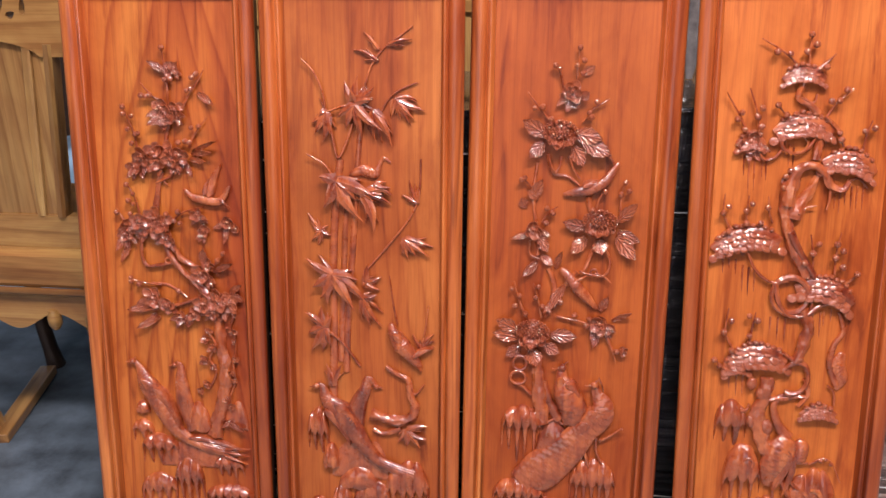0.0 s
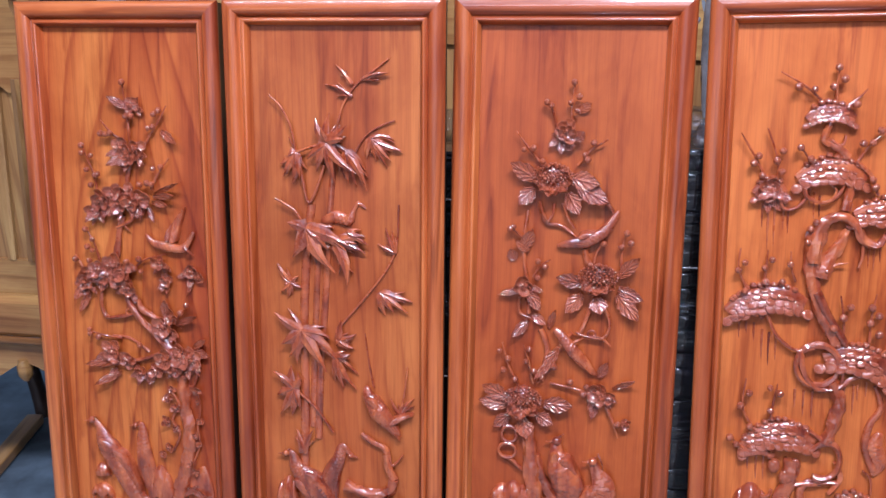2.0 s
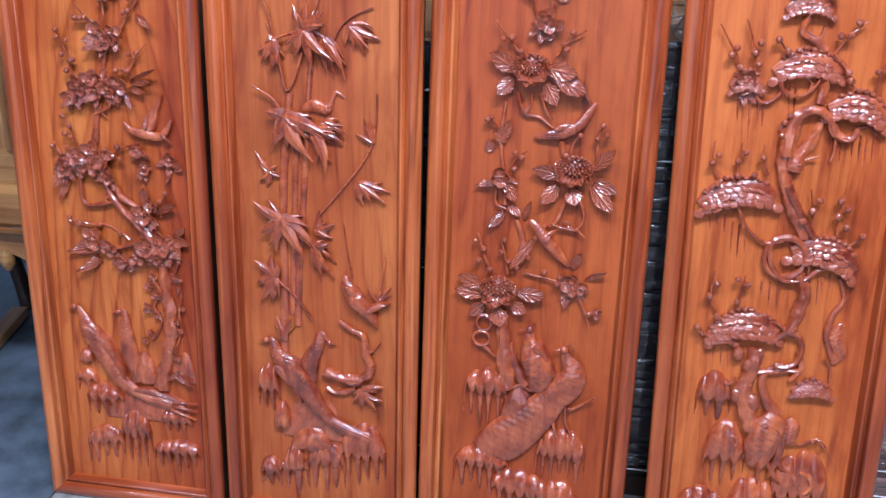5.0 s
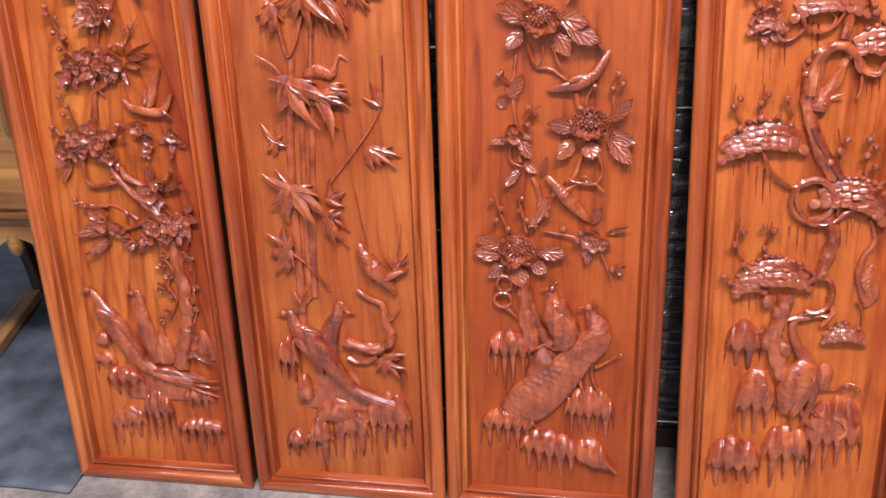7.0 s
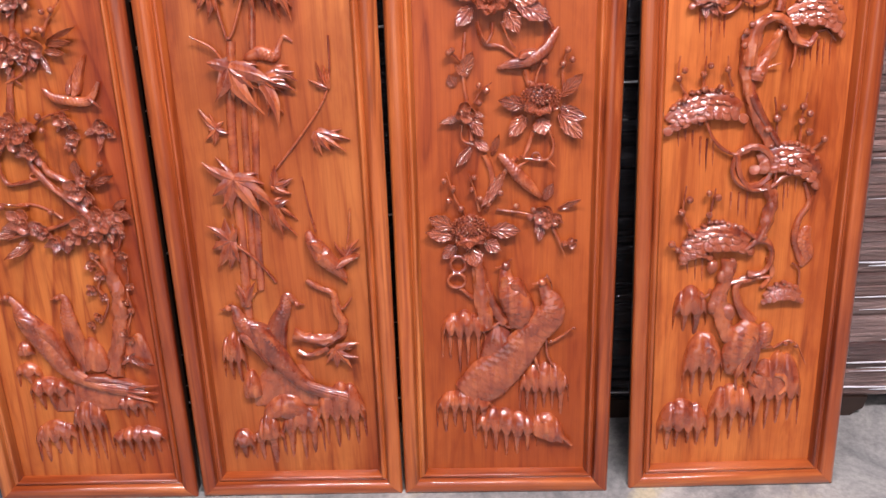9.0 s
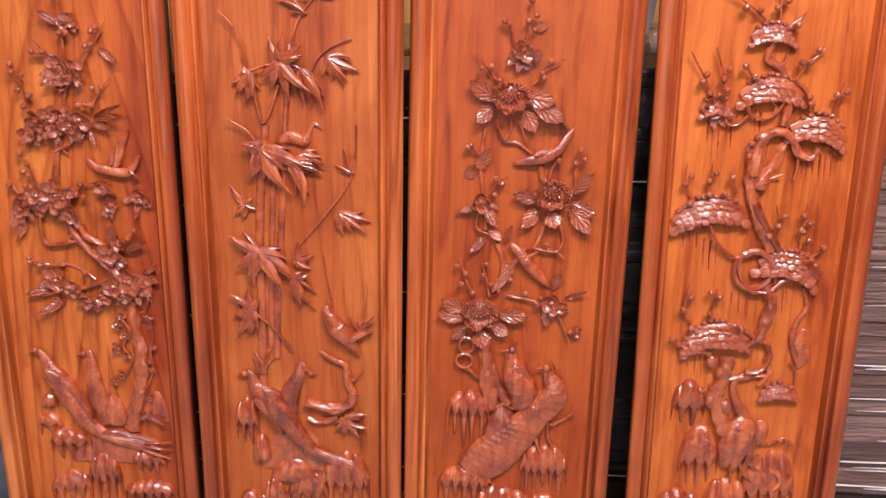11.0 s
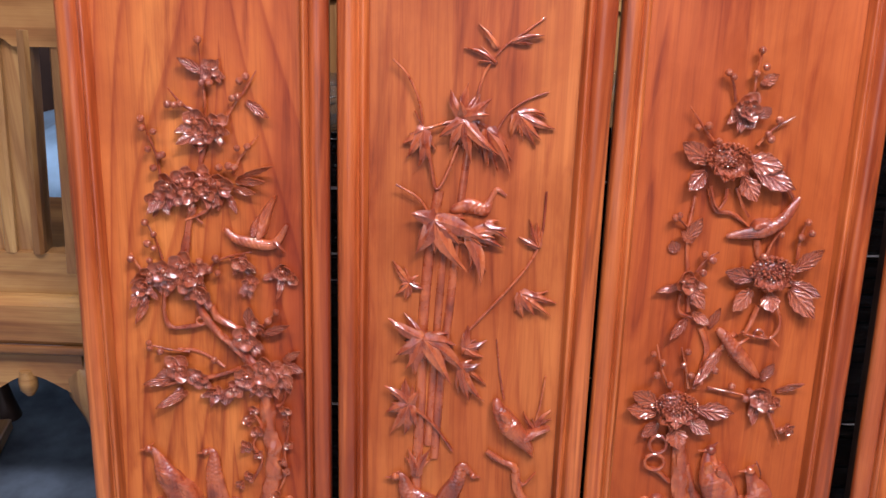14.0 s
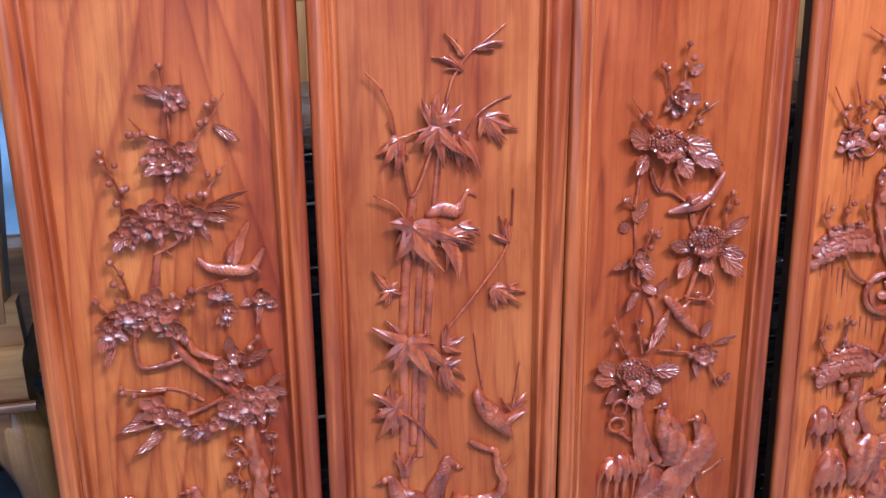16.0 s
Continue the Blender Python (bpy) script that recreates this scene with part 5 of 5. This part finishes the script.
sprig(p, [(-0.070, 0.554), (-0.066, 0.591), (-0.062, 0.622)], [(-0.074, 0.615), (-0.058, 0.606), (-0.072, 0.574)], 0.0060)
sprig(p, [(-0.112, 0.499), (-0.125, 0.511), (-0.140, 0.525)], [(-0.136, 0.521), (-0.125, 0.509)], 0.006)
stem(p, [(-0.002, 0.502), (0.021, 0.521), (0.044, 0.508), (0.045, 0.475), (0.028, 0.456), (0.005, 0.456)], 0.005, 0.006, 0.010)
stem(p, [(-0.004, 0.540), (0.009, 0.530), (0.025, 0.521)], 0.004, 0.004, 0.009)
share("knot", BUD, p, (0.028, 0.528), 0.012, 0.007)
stem(p, [(-0.027, 0.484), (-0.035, 0.442), (-0.044, 0.397), (-0.031, 0.350), (-0.010, 0.314)], 0.013, 0.018, 0.006, knots=0.35)
for at, r in (((-0.059, 0.472), 0.011), ((-0.039, 0.451), 0.012), ((-0.024, 0.475), 0.010), ((-0.041, 0.408), 0.013), ((-0.026, 0.378), 0.015), ((-0.054, 0.391), 0.012)):
    share("knot", BUD, p, at, 0.008, (r, r * 0.9, r * 1.3))
stem(p, [(-0.032, 0.436), (-0.008, 0.441), (0.023, 0.446), (0.049, 0.447)], 0.006, 0.004, 0.006, knots=0.3)
stem(p, [(0.044, 0.485), (0.050, 0.458), (0.044, 0.439), (0.034, 0.425)], 0.006, 0.004, 0.006, knots=0.3)
pine(p, (0.074, 0.415), 0.072, 0.036)
stem(p, [(0.086, 0.473), (0.099, 0.459), (0.102, 0.430)], 0.002, 0.002, 0.006)
figure(p, [(0.021, 0.440), (0.000, 0.445), (-0.013, 0.423), (-0.002, 0.386), (0.019, 0.357)], [0.003, 0.006, 0.007, 0.009, 0.014], (0.006, 0.005), 0.7)
figure(p, [(0.023, 0.359), (0.008, 0.332), (-0.008, 0.290), (-0.014, 0.249)], [0.016, 0.030, 0.026, 0.008], (0.010, 0.012, 0.006), 0.55, feathers=False, blades=(((0.020, 0.336), (-0.005, 0.241), 0.026), ((0.001, 0.343), (-0.021, 0.266), 0.022), ((0.032, 0.324), (0.015, 0.228), 0.014)))
figure(p, [(0.038, 0.354), (0.047, 0.340), (0.045, 0.316), (0.033, 0.307), (0.063, 0.304)], [0.006, 0.015, 0.014, 0.008, 0.002], (0.008,), 0.65)
stem(p, [(-0.004, 0.266), (-0.002, 0.235), (0.000, 0.207)], 0.003, 0.003, 0.009, knots=0.05)
stem(p, [(0.019, 0.301), (0.013, 0.265), (0.028, 0.233), (0.046, 0.215)], 0.0035, 0.006, 0.010)
stem(p, [(0.030, 0.293), (0.030, 0.264), (0.049, 0.242)], 0.003, 0.004, 0.010)
sprig(p, [(0.065, 0.301), (0.091, 0.315), (0.109, 0.307), (0.127, 0.266)], [(0.085, 0.313), (0.095, 0.317), (0.105, 0.307)], 0.004)
crag(p, -0.126, -0.062, 0.434, 0.376, 0.050, 0.020, 2, 3)
crag(p, -0.104, -0.026, 0.336, 0.256, 0.070, 0.020, 1, 4)
crag(p, -0.148, -0.048, 0.194, 0.128, 0.056, 0.021, 3, 5)
crag(p, -0.050, 0.038, 0.226, 0.156, 0.080, 0.021, 3, 4)
crag(p, 0.022, 0.128, 0.290, 0.190, 0.084, 0.018, 3, 5)
stem(p, [(-0.078, 0.412), (-0.066, 0.416), (-0.061, 0.429)], 0.004, 0.003, 0.012)
ring(p, (-0.055, 0.301), 0.010, 0.010, 0.003, 0.016)
stem(p, [(0.039, 0.252), (0.062, 0.237), (0.074, 0.214)], 0.005, 0.005, 0.012)
stem(p, [(0.069, 0.248), (0.089, 0.240), (0.095, 0.221), (0.082, 0.204)], 0.006, 0.005, 0.013)
stem(p, [(0.098, 0.235), (0.112, 0.220), (0.118, 0.203)], 0.005, 0.004, 0.010)


# ---- behind the panels: wrapped stacks ----
def rounded_slab(x0, x1, z0, z1, bulge):
    """A level board with a rounded front edge, film drawn over it."""
    m = Mesh()
    ends = [[], []]
    n = 7
    for e, x in enumerate((x0, x1)):
        for i in range(n + 1):
            a = math.pi * (i / n - 0.5)
            ends[e].append((x, -bulge * math.cos(a) ** 0.5 + 0.012, (z0 + z1) / 2 + (z1 - z0) / 2 * math.sin(a)))
        ends[e] += [(x, 0.42, z1), (x, 0.42, z0)]
    return m.grid(ends)


def wrapped_stack(x, y, width, label, seed, mat, folds):
    rnd = random.Random(seed)
    s = thing("wrapped_stack", pose(x, y, 0), label, "wrapped goods", "film-wrapped stacks")
    z = 0.05
    while z < 0.95:
        t = rnd.choice((0.022, 0.03, 0.045, 0.07))
        part("board", rounded_slab(rnd.uniform(-0.004, 0.004), width + rnd.uniform(-0.004, 0.004), z, min(z + t, 0.99), rnd.uniform(0.002, 0.007)), mat, s)
        z += t + 0.0008
    z = 0.07
    # Thin pale tubes: folds of film whose colour carries the bright streaks.
    while z < 0.98:
        x0 = rnd.uniform(0, width * 0.45)
        x1 = rnd.uniform(max(x0 + 0.1, width * 0.5), width)
        r, dz = rnd.uniform(0.0014, 0.0034), rnd.uniform(-0.004, 0.004)
        ends = [(x0 + (x1 - x0) * f, z + dz * f + rnd.uniform(-0.0015, 0.0015), r * k) for f, k in ((0, 0.2), (0.15, 1), (0.4, 0.8), (0.6, 1.1), (0.85, 0.9), (1, 0.2))]
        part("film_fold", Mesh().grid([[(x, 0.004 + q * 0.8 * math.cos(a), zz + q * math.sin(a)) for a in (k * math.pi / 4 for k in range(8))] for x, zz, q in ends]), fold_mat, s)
        z += rnd.choice((0.010, 0.016, 0.024, 0.05)) * folds
    for fx in (0.02, width - 0.14):
        prof = [(0.0, 0.05), (0.0, 0.0), (0.09, 0.0), (0.10, 0.012), (0.115, 0.02), (0.12, 0.05)]
        part("bracket_foot", Mesh().grid([[(fx + a, 0.004, b) for a, b in prof], [(fx + a, 0.05, b) for a, b in prof]]), dark_mat, s, "dark shaped bracket foot", False)
    part("back_foot", Mesh().box(0.02, width - 0.02, 0.36, 0.41, 0, 0.05), dark_mat, s, "", False)
    return s


# The first two stacks are unseen, added to keep the panel gaps dark.
wrapped_stack(-0.96, 0.215, 0.62, "tall stack of boards added behind the gaps, film darkened for shade", 3, shade_film_mat, 5)
wrapped_stack(-0.33, 0.215, 0.50, "tall stack of boards added behind the gaps, film darkened for shade", 5, shade_film_mat, 5)
wrapped_stack(0.18, 0.215, 0.44, "tall stack of furniture parts in glossy film darkened for shade", 8, shade_film_mat, 4)
wrapped_stack(0.66, 0.205, 0.80, "stack of dark moulded boards in glossy stretch film on feet", 11, film_mat, 0.85)


# ---- golden benches ----
def plate(outline, holes, thick):
    """A flat board cut to an outline, with holes through it, as a mesh standing in x and z."""
    bm = bmesh.new()
    for loop in [outline] + holes:
        vs = [bm.verts.new((x, 0, z)) for x, z in loop]
        for a, b in zip(vs, vs[1:] + vs[:1]):
            bm.edges.new((a, b))
    bmesh.ops.triangle_fill(bm, use_beauty=True, edges=bm.edges[:])
    r = bmesh.ops.extrude_face_region(bm, geom=bm.faces[:])
    bmesh.ops.translate(bm, verts=[v for v in r["geom"] if isinstance(v, bmesh.types.BMVert)], vec=(0, thick, 0))
    bmesh.ops.recalc_face_normals(bm, faces=bm.faces[:])
    me = bpy.data.meshes.new("plate")
    bm.to_mesh(me)
    bm.free()
    return me


def drop_hole(x, z, w, h, turn):
    c, s = math.cos(radians(turn)), math.sin(radians(turn))
    out = []
    for i in range(10):
        a = 2 * math.pi * i / 10
        k = 0.55 + 0.45 * math.sin(a)
        px, pz = w / 2 * math.cos(a) * (1.15 - 0.75 * k), h / 2 * math.sin(a)
        out.append((x + px * c - pz * s, z + px * s + pz * c))
    return out


HOLES = [(0.05, 0.155, 0.030, 0.050, 20), (0.10, 0.150, 0.020, 0.034, 30), (0.075, 0.105, 0.018, 0.044, 25), (0.127, 0.100, 0.018, 0.040, 10),
         (0.045, 0.090, 0.022, 0.036, 70), (0.095, 0.080, 0.022, 0.024, 60), (0.20, 0.165, 0.034, 0.050, -20)]


def crest(width, high, arch):
    """A crest rail with a waved lower edge and pierced drops, mirrored about its middle."""
    n = 48
    low = [(-width / 2 + width * i / n, arch * max(0.0, math.cos(math.pi * (i / n - 0.5) * 1.5)) ** 0.6) for i in range(n + 1)]
    top = [(width / 2 - width * i / n, high + 0.05 * math.sin(math.pi * i / n) + 0.018 * math.cos(6 * math.pi * i / n)) for i in range(n + 1)]
    holes = []
    for side in (-1, 1):
        for x, z, w, h, turn in HOLES:
            holes.append(drop_hole(side * (width / 2 - 0.235 + x), z + 0.012, w, h, turn * -side))
    return plate(low + top, holes, 0.035)


def waved_rail(width, z0, z1, wave, thick, waves=3):
    n = 40
    return plate([(-width / 2 + width * i / n, z0 + wave * (0.5 - 0.5 * math.cos(2 * math.pi * waves * i / n))) for i in range(n + 1)]
                 + [(width / 2, z1), (-width / 2, z1)], [], thick)


def leg_mesh(h, r, kick):
    """A bowed leg of round section that swells at the knee."""
    rings = []
    for i in range(13):
        f = i / 12
        k = r * (0.75 + 0.55 * math.exp(-((f - 0.8) / 0.16) ** 2) + 0.25 * math.exp(-(f / 0.08) ** 2))
        dx = kick * math.sin(math.pi * f * 1.1 - 0.2)
        rings.append([(dx + k * math.cos(2 * math.pi * j / 12), -0.5 * dx + k * math.sin(2 * math.pi * j / 12), h * f) for j in range(12)])
    return Mesh().grid(rings)


def carved_seat(name, category, m, width, label, leg=0.043, waves=3):
    """Crest, flared splat and posts, rails, scalloped apron and bowed legs."""
    b = thing(name, m, label, category, "golden wooden seats")
    half = width / 2

    def put(name, me, mat, at, label="", smooth=False):
        ob = part(name, me, mat, b, label, smooth)
        ob.location = at
        return ob
    put("crest_rail", crest(width + 0.02, 0.25, 0.042), wood_gold, (0, -0.004, 1.062), "crest rail with pierced drops")
    flare = 0.045
    put("splat", plate([(-half + 0.090, 0.66), (half - 0.090, 0.66), (half - 0.090 + flare, 1.10), (-half + 0.090 - flare, 1.10)], [], 0.022), wood_gold_up, (0, 0.008, 0))
    for s in (-1, 1):
        for inset, deep in ((0.096, 0.012), (0.150, 0.006)):
            edge = [[(s * (half - inset + flare * (z - 0.66) / 0.44) + a, c, z) for a, c in ((-0.022, 0.008), (-0.014, -deep * 0.6), (0.0, -deep), (0.006, -deep * 0.5), (0.006, 0.020), (-0.022, 0.020))] for z in (0.68, 1.09)]
            put("splat_edge", Mesh().grid(edge), wood_gold_up, (0, 0.002, 0))
        lean = [[(s * (half - 0.036 + flare * (z - 0.66) / 0.44) + a * w, c, z) for a, c in ((-1.0, 0.0), (-0.8, -0.006), (0.8, -0.006), (1.0, 0.0), (1.0, 0.040), (-1.0, 0.040))] for z, w in ((0.64, 0.019), (0.70, 0.019), (0.88, 0.021), (1.07, 0.024))]
        put("post", Mesh().grid(lean), wood_gold_up, (0, 0.004, 0))
        put("leg", leg_mesh(0.50, leg, 0.035 * s), wood_gold_up, (s * (half - 0.055), 0.03, 0), "", True)
        # The shade on the far legs is put into their dark colour.
        put("far_leg", leg_mesh(0.50, 0.030, 0.035 * s), dark_mat, (s * (half - 0.02), 0.42, 0), "far leg, coloured dark brown for the deep shade", True)
    put("lower_rail", waved_rail(width, 0.585, 0.68, 0.0, 0.03), wood_gold, (0, 0.0, 0))
    put("seat_rail", Mesh().grid([[(x, y, z) for y, z in ((-0.012, 0.595), (-0.034, 0.585), (-0.042, 0.515), (-0.036, 0.505), (0.5, 0.505), (0.5, 0.595))] for x in (-half, half)]), wood_gold, (0, 0, 0))
    put("bead", Mesh().grid([[(x, -0.040 + 0.010 * math.cos(a), 0.495 + 0.010 * math.sin(a)) for a in (k * math.pi / 4 for k in range(8))] for x in (-half - 0.01, half + 0.01)]), wood_gold, (0, 0, 0), "", True)
    put("apron", waved_rail(width - 0.08, 0.385, 0.487, 0.045, 0.028, waves), wood_gold, (0, -0.030, 0))
    for x in (half - 0.155, -half + 0.155):
        m2 = Mesh().grid([[(r * math.cos(a), r * math.sin(a), z) for a in (k * math.pi / 5 for k in range(10))] for z, r in ((0.44, 0.012), (0.42, 0.018), (0.40, 0.017), (0.386, 0.008))])
        put("pendant", m2, wood_gold, (x, -0.028, 0), "", True)
    return b


carved_seat("carved_chair", "chair", pose(-1.350, 0.335, 0), 0.51, "golden wooden chair with a pierced crest and scalloped apron", 0.050, 2)
carved_seat("carved_bench", "bench", pose(-0.42, 0.82, 0), 0.98, "golden wooden bench with a pierced crest behind wrapped stacks")
carved_seat("carved_bench", "bench", pose(0.62, 0.82, 0), 0.98, "golden wooden bench with a pierced crest behind wrapped stacks")

rail = thing("wooden_stretcher", pose(-1.535, 0.51, 0.012, 0, 0, 101), "pale wooden stretcher lying on a dark sheet", "timber")
part("bar", Mesh().box(-0.19, 0.19, -0.024, 0.024, 0, 0.030), wood_gold, rail, "", False, 0.004)


# ---- sheets and wrapped chair ----
def draped(name, x0, x1, path, amp, mat, label, category, rise=0.0):
    """A sheet that follows a path in y and z, creased all over."""
    m = Mesh()
    rows = []
    for i, (y, z) in enumerate(spline(path, 8)):
        row = []
        for j in range(41):
            x = x0 + (x1 - x0) * j / 40
            d = amp * (noise.noise(Vector((x * 3.1, y * 4 + z * 3, 1))) + 0.5 * noise.noise(Vector((x * 9, y * 8 + z * 7, 4))))
            row.append((x + d * 0.3, y + d, max(0.004, z * max(0.3, 1 + rise * (x + 1.58)) + 0.6 * d)))
        rows.append(row)
    m.grid(rows, False)
    ob = new(name, m.data(name))
    ob.data.materials.append(mat)
    sol = ob.modifiers.new("thickness", "SOLIDIFY")
    sol.thickness = 0.002
    return tagged(ob, label, category)


draped("plastic_sheet", -3.2, -0.98, [(1.15, 0.01), (1.20, 0.26), (1.24, 0.48), (1.30, 0.60), (1.50, 0.62), (2.1, 0.60), (2.3, 0.4), (2.36, 0.01)], 0.06, sheet_mat, "creased light blue plastic sheet draped over goods", "plastic sheet", 0.6)
draped("floor_sheet", -3.4, -1.02, [(-0.05, 0.005), (0.3, 0.012), (0.6, 0.006), (0.9, 0.014), (1.12, 0.006)], 0.012, tarp_mat, "dark blue creased sheet spread on the floor", "plastic sheet")

ch = thing("wrapped_chair", pose(-1.17, 0.74, 0), "chair wrapped in pale cloudy plastic", "chair")
part("back", Mesh().grid([[(x, y + 0.1 * (z - 0.3), z) for x, y in ((-0.16, 0), (0.06, -0.012), (0.085, 0.0), (0.08, 0.03), (-0.16, 0.04))] for z in (0.30, 0.45, 0.585, 0.60)]), pale_film_mat, ch)
part("edge_fold", Mesh().grid([[(0.085 - 0.02 * math.sin(3 * z) + 0.012 * math.cos(a), -0.004 + 0.1 * (z - 0.3) + 0.012 * math.sin(a), z) for a in (k * math.pi / 4 for k in range(8))] for z in (0.30, 0.38, 0.46, 0.54, 0.60)]), pale_film_mat, ch)
part("seat", Mesh().box(-0.16, 0.14, 0.02, 0.34, 0.26, 0.31), dark_mat, ch, "", False, 0.01)
for lx in (-0.13, 0.11):
    for ly in (0.05, 0.31):
        part("leg", Mesh().box(lx - 0.02, lx + 0.02, ly - 0.02, ly + 0.02, 0, 0.26), dark_mat, ch, "", False, 0.004)

# Added cabinet: its dark colour stands for the dim back of the room.
cab = thing("dark_room_filler", pose(-2.1, 2.6, 0), "tall dark brown cabinet added for the dark back of the room", "cabinet")
part("body", Mesh().box(-1.3, 1.3, 0, 0.5, 0.08, 2.1), dark_mat, cab, "", False, 0.006)
part("plinth", Mesh().box(-1.26, 1.26, 0.03, 0.48, 0, 0.08), dark_mat, cab, "", False)
for i in range(4):
    part("door", Mesh().box(-1.27 + 0.64 * i, -0.65 + 0.64 * i, -0.022, -0.002, 0.12, 2.06), dark_mat, cab, "", False, 0.006)

# Shining bunches of wrap that stick up behind the panels.
for x, w in ((-1.0, 0.10), (-0.86, 0.12), (0.16, 0.05), (0.27, 0.04)):
    rnd = random.Random(int(x * 100))
    m = Mesh()
    rings = []
    for i in range(9):
        f = i / 8
        k = w / 2 * math.sin(math.pi * (0.1 + 0.85 * f))
        rings.append([(k * (1 + 0.35 * noise.noise(Vector((math.cos(a) * 2, f * 6, x * 9 + math.sin(a))))) * math.cos(a), 0.6 * k * math.sin(a), 0.32 * f) for a in (j * math.pi / 8 for j in range(16))])
    t = thing("wrap_bundle", pose(x, 0.50, 0.992), "crumpled bundle of clear plastic wrap on a stack", "plastic wrap", "bundles of wrap")
    part("crumple", m.grid(rings), crumple_mat, t)
